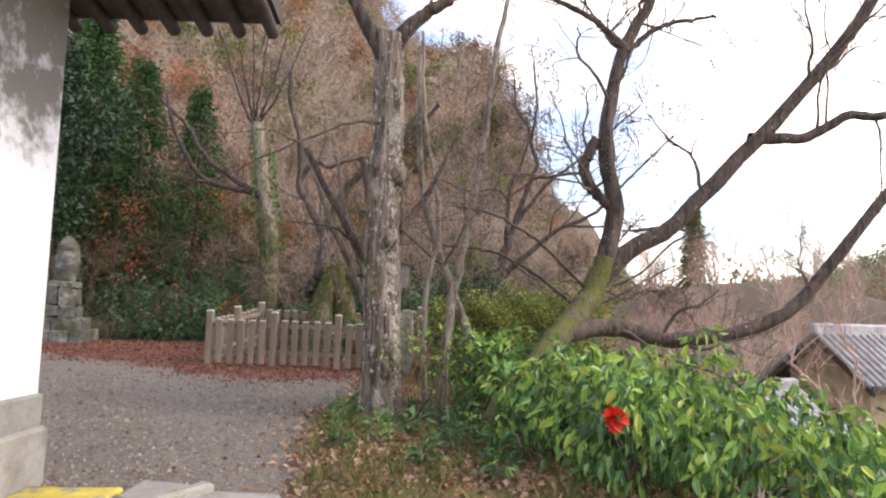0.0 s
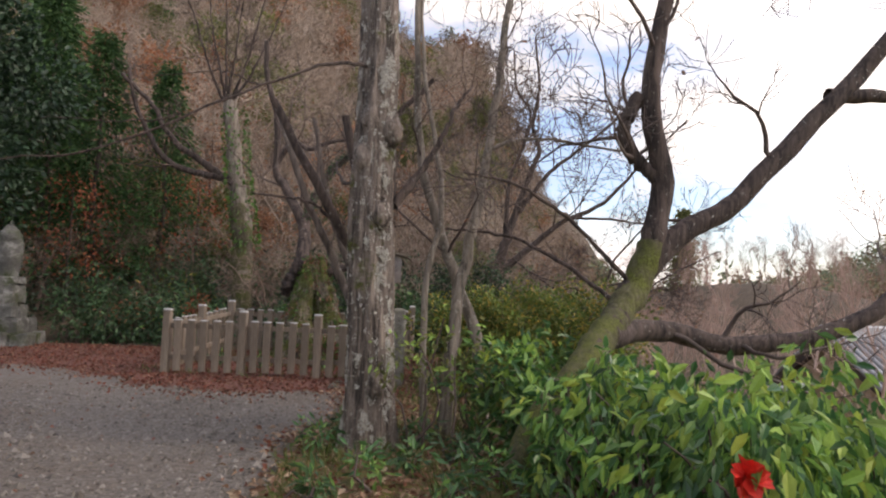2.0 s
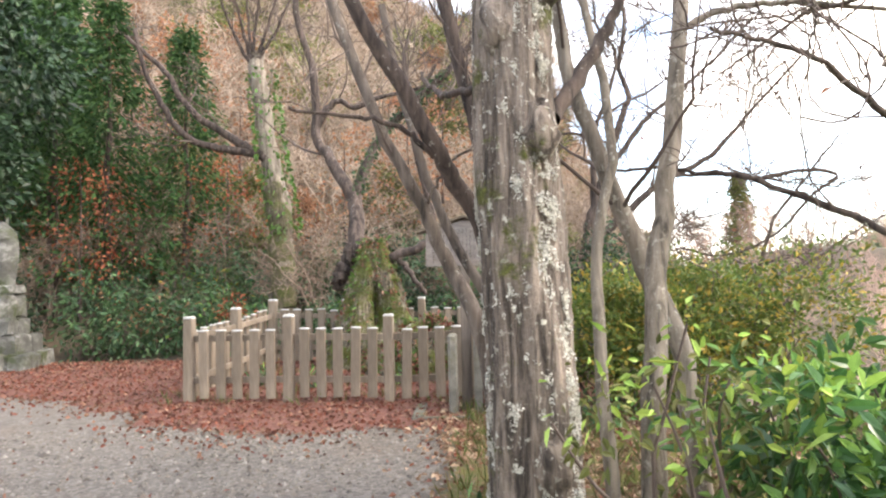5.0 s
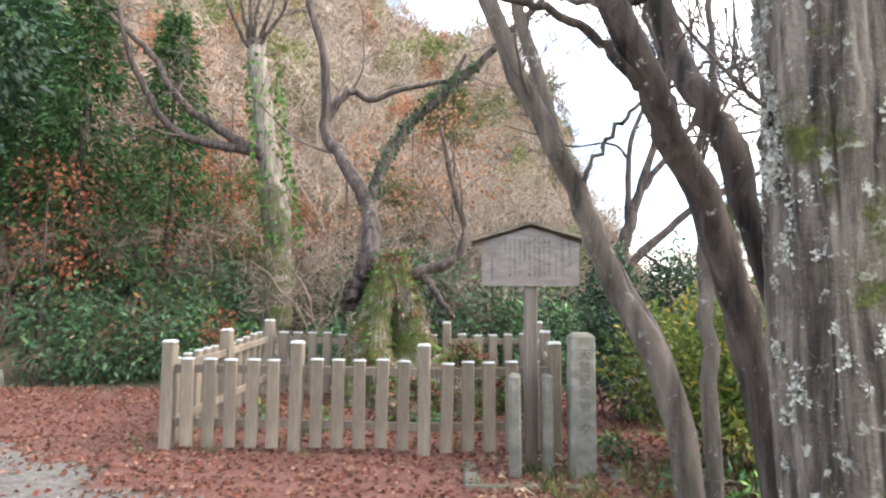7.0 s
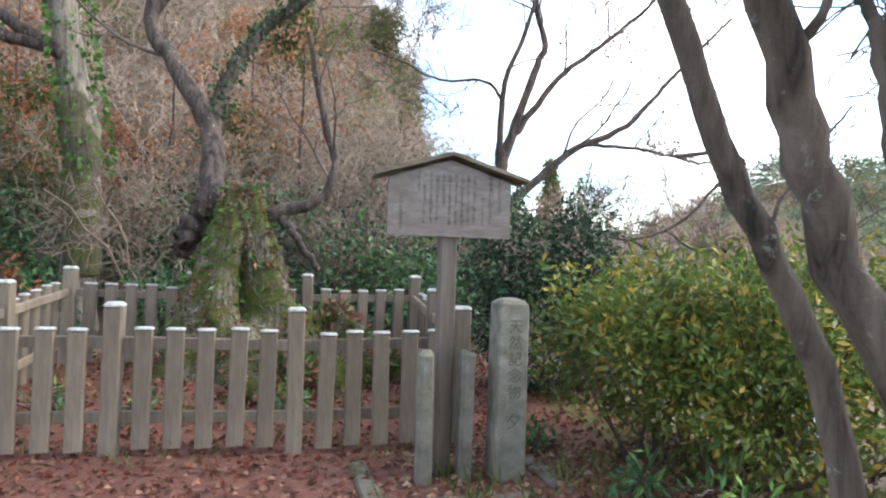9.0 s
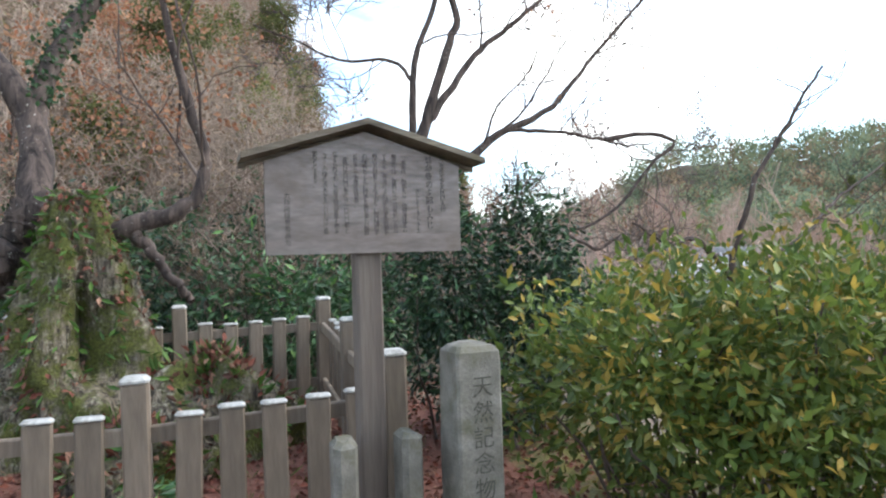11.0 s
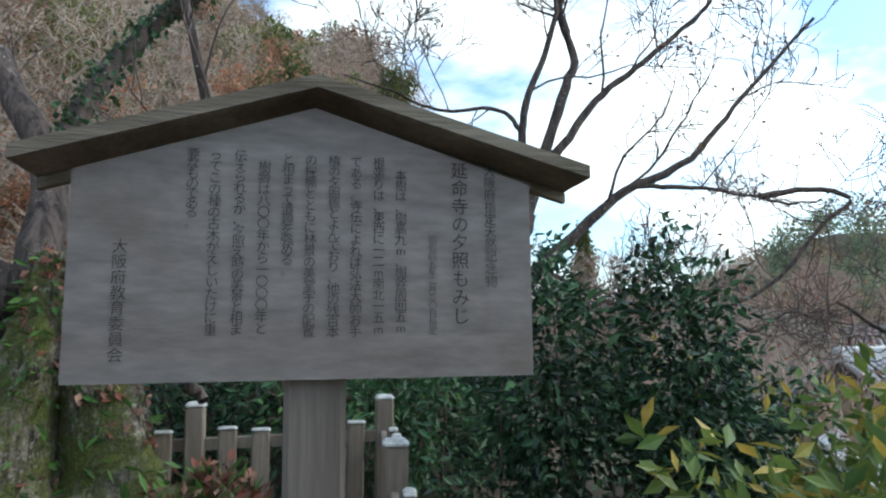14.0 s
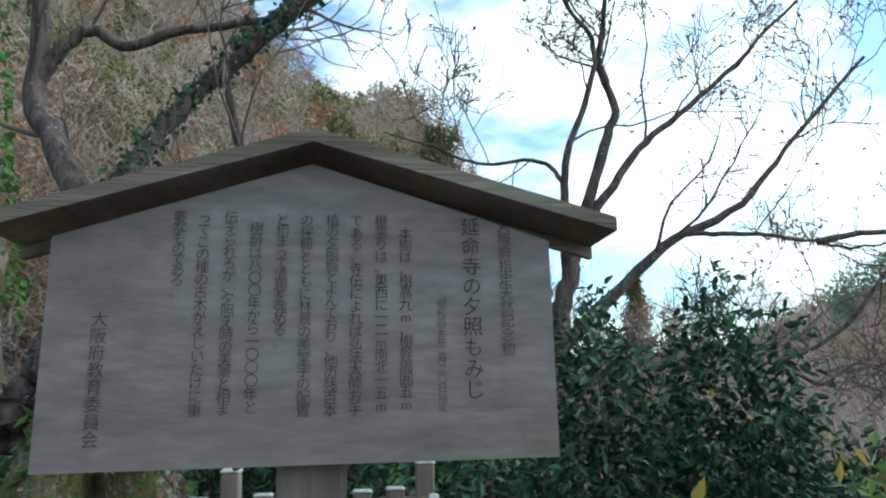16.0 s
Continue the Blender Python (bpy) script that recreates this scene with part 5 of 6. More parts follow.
shrub("young_laurel", "thin shrub with pale yellow-green leaves by the big trunk", (0.0, 7.95), [((0.0, 0, 0.95), (0.55, 0.35, 0.35), 130), ((-0.4, -0.1, 0.85), (0.35, 0.3, 0.3), 80), ((0.55, 0.2, 0.85), (0.5, 0.3, 0.35), 130), ((0.2, 0.1, 0.5), (0.6, 0.3, 0.35), 130)],
      M_LEAF_OLIVE, 0.07, 2, 0.42, 0.5, fine=True, second=(M_LEAF_YOUNG, 0.45), inner=0.1)
shrub("azalea_bush", "large rounded azalea with yellow-green and yellowing leaves", (0.72, 12.4),
      [((-0.35, 0.0, 0.9), (0.72, 0.7, 0.62), 4200), ((0.4, -0.35, 0.95), (0.85, 0.75, 0.65), 5000), ((1.2, 0.1, 1.0), (0.85, 0.8, 0.7), 4200), ((0.5, 0.5, 1.0), (0.9, 0.7, 0.65), 2600), ((0.3, -0.6, 0.5), (0.9, 0.6, 0.5), 2400), ((1.8, -0.5, 0.9), (0.8, 0.7, 0.8), 2400)],
      M_LEAF_AZALEA, 0.078, 11, 0.42, 0.2, inner=0.3)
shrub("camellia_bush", "dense dark green camellia with glossy leaves", (0.55, 14.6),
      [((-0.33, 0, 1.3), (0.34, 0.4, 0.72), 2600), ((0.42, 0, 1.3), (0.36, 0.4, 0.78), 2800), ((0.05, 0, 0.65), (0.85, 0.6, 0.65), 2800), ((0.75, 0.1, 0.8), (0.5, 0.5, 0.65), 1700)],
      M_LEAF_CAMELLIA, 0.062, 9, 0.48, 0.3, fine=True, second=(M_LEAF_SHADE, 0.25))


def flower():
    ob = thing("red_flower", "single red blossom among evergreen leaves", "flower", m=pose(1.25, 4.86, 0.62))
    for k in range(14):
        g = Geo()
        a = k * 2.4
        leaves(g, np.zeros((1, 3)), np.array([[math.cos(a), math.sin(a * 0.5) * 0.4 - 0.6, math.sin(a)]]), 0.11, 0.85, 0.4)
        part("petal", g, M_RED_FLOWER, ob)


flower()


# ---- hill and valley woods ----
def bare_model(height, spread=0.7, up=0.25, per=(8, 6, 4), trunk=0.012, forks=2, segs=(5, 3, 2)):
    """Arrays of a leafless tree about height metres high, and its twig tips."""
    g = Geo()
    lines = []
    for _ in range(forks):
        d = rng.normal(0, 0.12 * height, 2)
        lines.append(limb([(rng.normal(0, 0.05), rng.normal(0, 0.05), -0.3), (d[0] * 0.3, d[1] * 0.3, height * 0.3), (d[0] * 0.7, d[1] * 0.7, height * 0.6), (d[0] * 1.2, d[1] * 1.2, height * 0.92)], height * trunk, height * 0.004, 10, 0.02 * height))
    pts, rad = np.concatenate([p for p, _ in lines]), np.concatenate([r for _, r in lines])
    tubes(g, pts, rad, 5)
    for k, n in enumerate(per):
        pts, rad, _ = sprout(pts, np.maximum(rad, 0.007), n, height * (0.36, 0.19, 0.11)[k], spread, up, segs[k], (0.3, 0.25, 0.2)[k], 0.18)
        tubes(g, pts, np.maximum(rad, 0.008), 4 if k == 0 else 3)
    return g.arrays(), pts[:, 1:].reshape(-1, 3)


def leafy_model(height, width, count, size, low=0.2, lumps=9, droop=0.3):
    """Arrays of a crown of leaf clumps."""
    g = Geo()
    for k in range(lumps):
        f = low + (0.95 - low) * (k + 0.5) / lumps
        w = width * math.sin(math.pi * min(0.97, 0.25 + 0.72 * (f - low) / (1 - low))) * 0.75
        a = rng.uniform(0, 6.28)
        out = w * rng.uniform(0.25, 0.75)
        off = (math.cos(a) * out, math.sin(a) * out, f * height)
        p, d = clumps(off, (w * 0.6, w * 0.6, height * 0.12), count // lumps, 0.4)
        # light from above put into the tone: leaves facing up are lighter
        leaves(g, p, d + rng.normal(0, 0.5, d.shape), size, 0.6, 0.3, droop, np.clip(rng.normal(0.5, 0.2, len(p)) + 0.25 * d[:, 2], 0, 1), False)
    return g.arrays()


def cedar_model(height, width, tiers, per, size):
    g = Geo()
    for k in range(tiers):
        f = 0.12 + 0.86 * k / tiers
        n = per
        a = rng.uniform(0, 6.28, n)
        reach = width * (1 - f) ** 0.75 * rng.uniform(0.45, 1.0, n)
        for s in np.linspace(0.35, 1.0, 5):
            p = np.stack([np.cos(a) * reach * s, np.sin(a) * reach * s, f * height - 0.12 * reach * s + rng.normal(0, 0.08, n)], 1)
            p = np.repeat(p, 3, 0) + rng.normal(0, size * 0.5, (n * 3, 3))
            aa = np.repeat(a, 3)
            # tone rises from the stem outwards to the spray's tip
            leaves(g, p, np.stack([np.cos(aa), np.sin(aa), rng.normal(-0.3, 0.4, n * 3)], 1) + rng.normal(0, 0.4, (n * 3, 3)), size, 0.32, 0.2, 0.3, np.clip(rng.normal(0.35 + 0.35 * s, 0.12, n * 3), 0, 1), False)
    return g.arrays()


def stem_arrays(height, r):
    g = Geo()
    p, rr = limb([(0, 0, -0.5), (rng.normal(0, 0.1), rng.normal(0, 0.1), height * 0.5), (0, 0, height * 0.95)], r, r * 0.15, 8, 0.03)
    tubes(g, p, rr, 6)
    return g.arrays()


def dome_model(height, width, forks, per, segs, least):
    """A spreading leafless crown on several low-forking limbs, and its twig tips."""
    g = Geo()
    lines = []
    for k in range(forks):
        a = 2 * math.pi * (k + rng.uniform(-0.3, 0.3)) / forks
        r = width * 0.5 * rng.uniform(0.35, 0.85)
        top = height * rng.uniform(0.6, 0.9)
        lines.append(limb([(0, 0, -0.4), (math.cos(a) * r * 0.2, math.sin(a) * r * 0.2, top * 0.3), (math.cos(a) * r * 0.6, math.sin(a) * r * 0.6, top * 0.7), (math.cos(a) * r, math.sin(a) * r, top)], height * 0.014, height * 0.005, 9, 0.016 * height))
    pts, rad = np.concatenate([p for p, _ in lines]), np.concatenate([r for _, r in lines])
    tubes(g, pts, rad, 4)
    tips = []
    for k, n in enumerate(per):
        pts, rad, _ = sprout(pts, np.maximum(rad, least), n, height * (0.4, 0.24, 0.16)[k], 1.0, 0.06, segs[k], (0.3, 0.25, 0.2)[k], 0.2)
        tubes(g, pts, np.maximum(rad, least), 3)
        tips.append(pts[:, 1:].reshape(-1, 3))
    return g.arrays(), np.concatenate(tips[1:])


THIN = [bare_model(8.5, 0.75, 0.4, (7, 6, 4), 0.012, 2, (4, 2, 1)) for _ in range(3)]
SCRUBS = [dome_model(3.0, 3.6, 5, (6, 5, 3), (4, 3, 2), 0.006) for _ in range(3)]
DOMES = [dome_model(5.0, 5.5, 4, (6, 5, 4), (5, 3, 2), 0.010) for _ in range(5)]
FAR_DOMES = [dome_model(5.0, 5.5, 3, (6, 5, 3), (3, 2, 1), 0.018) for _ in range(3)]
LEAFY = [leafy_model(5.0, 2.6, 2600, 0.15, 0.25, 12) for _ in range(3)]
FAR_LEAFY = [leafy_model(5.0, 2.6, 800, 0.26, 0.2, 12) for _ in range(3)]
CEDARS = [cedar_model(9.0, 2.9, 22, 8, 0.32) for _ in range(2)]
STEM = stem_arrays(8.5, 0.16)


def hill_spots(count, x0, x1, y0, y1, gap, keep):
    """Random spots at least gap apart; gap is a number or a function of the place."""
    out = np.zeros((0, 2))
    for x, y in zip(rng.uniform(x0, x1, count), rng.uniform(y0, y1, count)):
        d = gap(x, y) if callable(gap) else gap
        if keep(x, y) and (not len(out) or ((out[:, 0] - x) ** 2 + (out[:, 1] - y) ** 2).min() > d * d):
            out = np.vstack([out, (x, y)])
    return out


def on_hill(x, y):
    d1 = (x - 2.52) * -0.957 + (y - 19) * 0.29
    return min(d1, y - 17.8)


def stand(g, arrays, x, y, scale, tone, lift=0.0):
    s = Matrix.Diagonal((scale, scale, scale * rng.uniform(0.85, 1.15), 1))
    g.put(arrays, pose(x, y, gz(x, y) - 0.1 + lift, rng.normal(0, 4), rng.normal(0, 4), rng.uniform(0, 360)) @ s, np.clip(arrays[3] + (tone - 0.5), 0, 1))


def canopy(x, y):
    """Height of the woods: low scrub at the foot, grown trees further up."""
    return min(6.2, 1.8 + 0.337 * max(0.0, on_hill(x, y)))


def hill_woods():
    bare, twig_leaf, rust, olive, cedar, trunks = Geo(), Geo(), Geo(), Geo(), Geo(), Geo()
    spots = hill_spots(9000, -60, 30, 19.5, 104, lambda x, y: 1.55 + 0.035 * min(50, max(0, on_hill(x, y))), lambda x, y: on_hill(x, y) > 0.5 and x > -(y * 0.75 + 6))
    for x, y in spots:
        kind, tone = rng.random(), rng.uniform(0.2, 0.8)
        far = y > 46
        s = canopy(x, y) / 5.0 * rng.uniform(0.72, 1.06)
        patch = math.sin(x * 0.23 + 1.0) * math.sin(y * 0.19 + x * 0.07)
        if kind < 0.66:
            a, tips = FAR_DOMES[rng.integers(3)] if far else DOMES[rng.integers(5)]
            m = pose(x, y, gz(x, y) - 0.2, rng.normal(0, 6), rng.normal(0, 6), rng.uniform(0, 360)) @ Matrix.Scale(s, 4)
            bare.put(a, m)
            mm = np.array(m)
            pick = tips[rng.random(len(tips)) < (0.16 if patch < 0.2 else 0.34)]
            leaves(rust if patch > 0.45 else twig_leaf, pick @ mm[:3, :3].T + mm[:3, 3], rng.normal(0, 1, pick.shape), 0.2 if far else 0.11, 0.6, 0.3, 0.3, tone, False)
        elif kind < 0.7 + 0.14 * (patch > 0):
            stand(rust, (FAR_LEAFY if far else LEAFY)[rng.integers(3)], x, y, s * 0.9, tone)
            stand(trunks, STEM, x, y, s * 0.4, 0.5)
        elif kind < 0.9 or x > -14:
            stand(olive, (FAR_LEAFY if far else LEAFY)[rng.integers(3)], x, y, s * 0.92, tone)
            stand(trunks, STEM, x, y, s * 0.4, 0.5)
        else:
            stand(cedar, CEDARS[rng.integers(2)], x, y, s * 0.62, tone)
            stand(trunks, STEM, x, y, s * 0.6, 0.5)
    for g, mat, name, label in ((bare, M_PALE_TWIG, "bare_hill_woods", "leafless brown woodland on the hillside"), (twig_leaf, M_LEAF_BROWN, "withered_hill_leaves", "sparse withered brown leaves on the hillside trees"),
                                (rust, M_LEAF_RUST, "rusty_hill_woods", "rust and orange autumn crowns on the hillside"), (olive, M_LEAF_OLIVE, "olive_hill_woods", "olive green broadleaf crowns on the hillside"),
                                (cedar, M_LEAF_CEDAR, "cedar_hill_woods", "dark green cedars on the hillside"), (trunks, M_TWIG, "hill_trunks", "thin brown trunks on the hillside")):
        tagged(part(name, g, mat), label, "woods", kind="stuff")


hill_woods()


M_SCRUB = surface("scrub_twig", (0.12, 0.085, 0.065), (0.2, 0.145, 0.112), (0.28, 0.215, 0.17), 0.4, 12, 0.95, 0.1)


def hill_scrub():
    g, green = Geo(), Geo()
    for x, y in hill_spots(420, -20, 7, 18.2, 27, 1.25, lambda x, y: on_hill(x, y) > -0.3 and x > -(y * 0.75 + 4)):
        a, _ = SCRUBS[rng.integers(3)]
        g.put(a, pose(x, y, gz(x, y) - 0.1, rng.normal(0, 8), rng.normal(0, 8), rng.uniform(0, 360)) @ Matrix.Scale(rng.uniform(0.45, 0.9), 4))
        if rng.random() < 0.6:
            p, d = clumps((x, y, gz(x, y) + 0.4), (1.0, 1.0, 0.75), 380, 0.3)
            leaves(green, p, d + rng.normal(0, 0.5, d.shape), 0.16, 0.45, 0.3, 0.4, rng.uniform(0.2, 0.7), False)
    tagged(part("hill_scrub", g, M_SCRUB), "tangled leafless undergrowth at the hill's foot", "undergrowth", kind="stuff")
    tagged(part("green_undergrowth", green, M_LEAF_SHADE), "dark green undergrowth among the bare scrub", "undergrowth", kind="stuff")


hill_scrub()


def whole_tree(name, label, x, y, scale, crown, mat, tone=0.5, stem=0.16, category="tree", group=""):
    ob = thing(name, label, category, group, pose(x, y, gz(x, y), 0, 0, rng.uniform(0, 360)) @ Matrix.Scale(1, 4))
    g = Geo()
    g.put(STEM, Matrix.Diagonal((stem / 0.16, stem / 0.16, crown[0][:, 2].max() * scale * 0.9 / 8.1, 1)))
    part("trunk", g, M_DARK_BARK, ob, smooth=True)
    g = Geo()
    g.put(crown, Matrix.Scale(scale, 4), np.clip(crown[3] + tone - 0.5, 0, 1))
    part("crown", g, mat, ob)
    return ob


dense = leafy_model(5.5, 2.2, 11000, 0.12, 0.42, 16, 0.3)
whole_tree("evergreen_oak", "dense dark evergreen tree beside the statue", -10.7, 17.0, 1.42, dense, M_LEAF_CAMELLIA, 0.55, 0.14)
feathery = cedar_model(8, 2.3, 24, 20, 0.19)
for x, y, s in ((-7.7, 20.6, 0.85), (-9.2, 19.9, 0.95), (-11.0, 20.6, 1.15), (-13.8, 21.0, 1.2), (-12.3, 22.5, 1.2)):
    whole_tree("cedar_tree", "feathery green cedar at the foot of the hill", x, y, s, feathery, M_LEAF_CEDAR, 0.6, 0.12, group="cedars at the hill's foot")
for x, y, s in ((-1.7, 32, 0.85), (2.7, 40, 0.75), (3.9, 41, 0.7)):
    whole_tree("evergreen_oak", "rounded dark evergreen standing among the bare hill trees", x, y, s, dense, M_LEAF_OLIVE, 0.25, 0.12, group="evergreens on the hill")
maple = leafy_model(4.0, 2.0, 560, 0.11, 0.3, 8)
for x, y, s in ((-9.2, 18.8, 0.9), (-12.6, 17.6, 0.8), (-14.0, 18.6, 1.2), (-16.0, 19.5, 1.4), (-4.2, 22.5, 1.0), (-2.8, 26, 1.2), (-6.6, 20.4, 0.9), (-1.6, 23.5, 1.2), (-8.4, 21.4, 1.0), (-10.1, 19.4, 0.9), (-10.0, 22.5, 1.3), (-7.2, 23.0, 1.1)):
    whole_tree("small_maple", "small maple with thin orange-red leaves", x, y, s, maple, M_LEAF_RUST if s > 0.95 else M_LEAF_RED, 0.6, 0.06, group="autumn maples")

# hedge of mixed shrubs at the hill's foot
for k, (x, y, w, h, mat, sec) in enumerate(((-7.2, 17.6, 1.0, 0.75, M_LEAF_SHADE, M_LEAF_RUST), (-5.7, 17.7, 0.95, 0.7, M_LEAF_SHADE, M_LEAF_LAUREL), (-6.5, 18.6, 1.0, 1.0, M_LEAF_SHADE, M_LEAF_AZALEA), (-3.4, 17.9, 0.8, 0.6, M_LEAF_SHADE, M_LEAF_SHADE),
                                             (-2.2, 18.4, 0.9, 0.7, M_LEAF_CAMELLIA, M_LEAF_SHADE), (-0.9, 17.9, 0.75, 1.0, M_LEAF_SHADE, M_LEAF_LAUREL), (-0.1, 17.2, 0.8, 0.9, M_LEAF_SHADE, M_LEAF_LAUREL), (0.6, 18.0, 0.9, 0.9, M_LEAF_CAMELLIA, M_LEAF_SHADE),
                                             (-11.0, 15.4, 0.8, 0.5, M_LEAF_CAMELLIA, M_LEAF_SHADE), (-12.5, 16.2, 0.9, 0.6, M_LEAF_CAMELLIA, M_LEAF_SHADE), (2.6, 17.0, 1.2, 0.9, M_LEAF_SHADE, M_LEAF_AZALEA), (4.2, 12.5, 1.3, 0.9, M_LEAF_OLIVE, M_LEAF_AZALEA),
                                             (-9.9, 16.9, 1.0, 1.2, M_LEAF_CAMELLIA, M_LEAF_SHADE), (-7.9, 17.3, 0.9, 1.0, M_LEAF_SHADE, M_LEAF_CAMELLIA), (-11.6, 17.4, 1.0, 1.1, M_LEAF_CAMELLIA, M_LEAF_SHADE), (-13.4, 17.6, 1.1, 1.0, M_LEAF_CAMELLIA, M_LEAF_SHADE),
                                             (-4.0, 19.6, 1.1, 1.1, M_LEAF_SHADE, M_LEAF_CAMELLIA), (-2.9, 19.4, 1.1, 1.2, M_LEAF_CAMELLIA, M_LEAF_SHADE), (-1.6, 19.7, 1.1, 1.1, M_LEAF_SHADE, M_LEAF_CAMELLIA), (-6.2, 19.8, 1.0, 1.0, M_LEAF_SHADE, M_LEAF_CAMELLIA), (-0.3, 19.3, 1.0, 1.1, M_LEAF_CAMELLIA, M_LEAF_SHADE))):
    shrub("foot_shrub", "dark mixed evergreen shrub at the foot of the slope", (x, y), [((-0.3 * w, 0, h * 0.8), (w * 0.8, w * 0.7, h), 900), ((0.4 * w, 0.1, h * 0.7), (w * 0.8, w * 0.7, h * 0.9), 900)],
          mat, 0.12, 6, 0.36, 0.5, second=(sec, 0.14), inner=0.35)


shrub("nandina", "small shrub with red leaves and berries at the hill's foot", (-5.35, 17.0), [((0, 0, 0.95), (0.32, 0.3, 0.3), 160), ((0.25, 0, 0.6), (0.3, 0.3, 0.3), 120)], M_LEAF_RED, 0.1, 4, 0.4, 0.4, second=(M_LEAF_OLIVE, 0.35), inner=0.2)

# low plants on the verge
def tufts():
    g = Geo()
    p = scatter(2600, -1.9, 2.6, 3.8, 12.5, lambda x, y: (x > gravel_edge(y) + 0.1) & (np.sin(x * 3.3) * np.sin(y * 2.1) > -0.35))
    for _ in range(4):
        d = np.stack([rng.normal(0, 0.6, len(p)), rng.normal(0, 0.6, len(p)), np.ones(len(p))], 1)
        leaves(g, p + rng.normal(0, 0.03, p.shape) * np.array([1, 1, 0]), d, 0.17, 0.07, 0.2, 0.0, rng.uniform(0.2, 0.8, len(p)), False)
    p = scatter(700, -5, 0.2, 12.8, 16.5, lambda x, y: np.sin(x * 4) * np.sin(y * 5) > 0)
    for _ in range(3):
        d = np.stack([rng.normal(0, 0.6, len(p)), rng.normal(0, 0.6, len(p)), np.ones(len(p))], 1)
        leaves(g, p, d, 0.14, 0.08, 0.2, 0.0, rng.uniform(0.2, 0.8, len(p)), False)
    tagged(part("verge_grass", g, M_GRASS), "short tufts of green and withered grass", "grass", kind="stuff")


tufts()
for x, y, s in ((-1.15, 8.0, 1.0), (-0.6, 6.9, 1.0), (-0.95, 8.7, 0.8), (0.1, 6.6, 0.9), (-0.3, 7.3, 0.7), (0.5, 5.6, 0.8), (-3.9, 14.2, 0.8), (-2.0, 14.1, 0.8), (-3.2, 14.0, 0.7), (0.15, 7.6, 0.9), (0.35, 7.0, 1.0), (-0.2, 8.3, 0.9), (0.3, 8.0, 0.8), (-0.9, 6.5, 0.7), (0.6, 6.2, 0.9), (-0.1, 5.9, 0.7), (0.85, 6.75, 1.3), (0.6, 6.75, 1.0), (1.15, 7.0, 1.4), (0.05, 11.7, 0.9), (0.3, 11.2, 1.0), (-0.2, 12.9, 0.8)):
    shrub("verge_plant", "small leafy green plant growing on the mossy verge", (x, y), [((0, 0, 0.16 * s), (0.2 * s, 0.2 * s, 0.18 * s), 110)], M_LEAF_SHADE if s < 0.95 else M_LEAF_LAUREL, 0.1, 3, 0.28, 0.4, second=(M_LEAF_LAUREL, 0.3), category="plant", inner=0.1)


def mound(x, y, w, h):
    ob = thing("mossy_mound", "mossy dead root mound with red fallen leaves", "root mound", m=pose(x, y, gz(x, y)))
    k, s = 14, 28
    f = np.linspace(0, 1, k)[:, None]
    a = np.linspace(0, 2 * np.pi, s, endpoint=False)[None]
    r = w * np.cos(f * 1.5) * (1 + 0.25 * np.sin(a * 3 + f * 5) + 0.16 * np.sin(a * 7 + f * 3) + rng.normal(0, 0.06, (k, s)))
    v = np.stack([np.cos(a) * r, np.sin(a) * r * 0.7, h * np.sin(f * 1.55) * (1 + 0.15 * np.sin(a * 4)) - 0.08], -1)
    i = np.arange(k * s).reshape(k, s)
    n = np.roll(i, -1, 1)
    part("moss", Geo().add(v.reshape(-1, 3), np.stack([i[:-1], n[:-1], n[1:], i[1:]], -1).reshape(-1, 4)), M_MOSSY_STUMP, ob, smooth=True)
    g = Geo()
    pick = v.reshape(-1, 3)[rng.integers(0, k * s, 900)]
    leaves(g, pick + rng.normal(0, 0.03, pick.shape), unit(pick) + rng.normal(0, 0.7, pick.shape), 0.085, 0.5, 0.3, 0.2, rng.uniform(0.2, 0.8, 900), False)
    gf = Geo()
    pick = v.reshape(-1, 3)[rng.integers(0, k * s, 320)]
    leaves(gf, pick, unit(pick) + rng.normal(0, 0.6, pick.shape), 0.13, 0.25, 0.3, 0.3, rng.uniform(0.2, 0.8, 320), False)
    tagged(part("fern_growth", gf, M_IVY, ob, "small green ferns"), kind="stuff")
    tagged(part("leafage", g, M_LITTER, ob, "dark red seedlings and leaves"), kind="stuff")


mound(-1.55, 15.1, 0.6, 0.75)
mound(-2.1, 14.7, 0.45, 0.45)


# ---- valley ----
def valley_woods():
    g, far = Geo(), Geo()
    for x, y in hill_spots(800, 8, 68, 18, 104, 3.9, lambda x, y: on_hill(x, y) < -3 and not (13 < x < 34 and 24 < y < 42) and x > y * 0.12):
        a, _ = THIN[rng.integers(3)]
        g.put(a, pose(x, y, gz(x, y) - 0.2, rng.normal(0, 5), rng.normal(0, 5), rng.uniform(0, 360)) @ Matrix.Scale(rng.uniform(0.6, 0.85), 4))
    tagged(part("valley_woods", g, M_PINK_TWIG), "leafless pinkish-brown trees filling the valley", "woods", kind="stuff")
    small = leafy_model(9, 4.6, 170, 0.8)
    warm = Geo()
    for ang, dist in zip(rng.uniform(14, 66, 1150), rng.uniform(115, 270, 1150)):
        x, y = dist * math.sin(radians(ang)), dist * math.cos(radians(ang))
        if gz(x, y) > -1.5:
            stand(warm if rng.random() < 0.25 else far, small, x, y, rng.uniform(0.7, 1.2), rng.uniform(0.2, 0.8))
    tagged(part("far_woods", far, M_HAZY_LEAF), "green woods on the far hills", "woods", kind="stuff")
    tagged(part("far_autumn_woods", warm, M_LEAF_BROWN), "brown autumn woods on the far hills", "woods", kind="stuff")


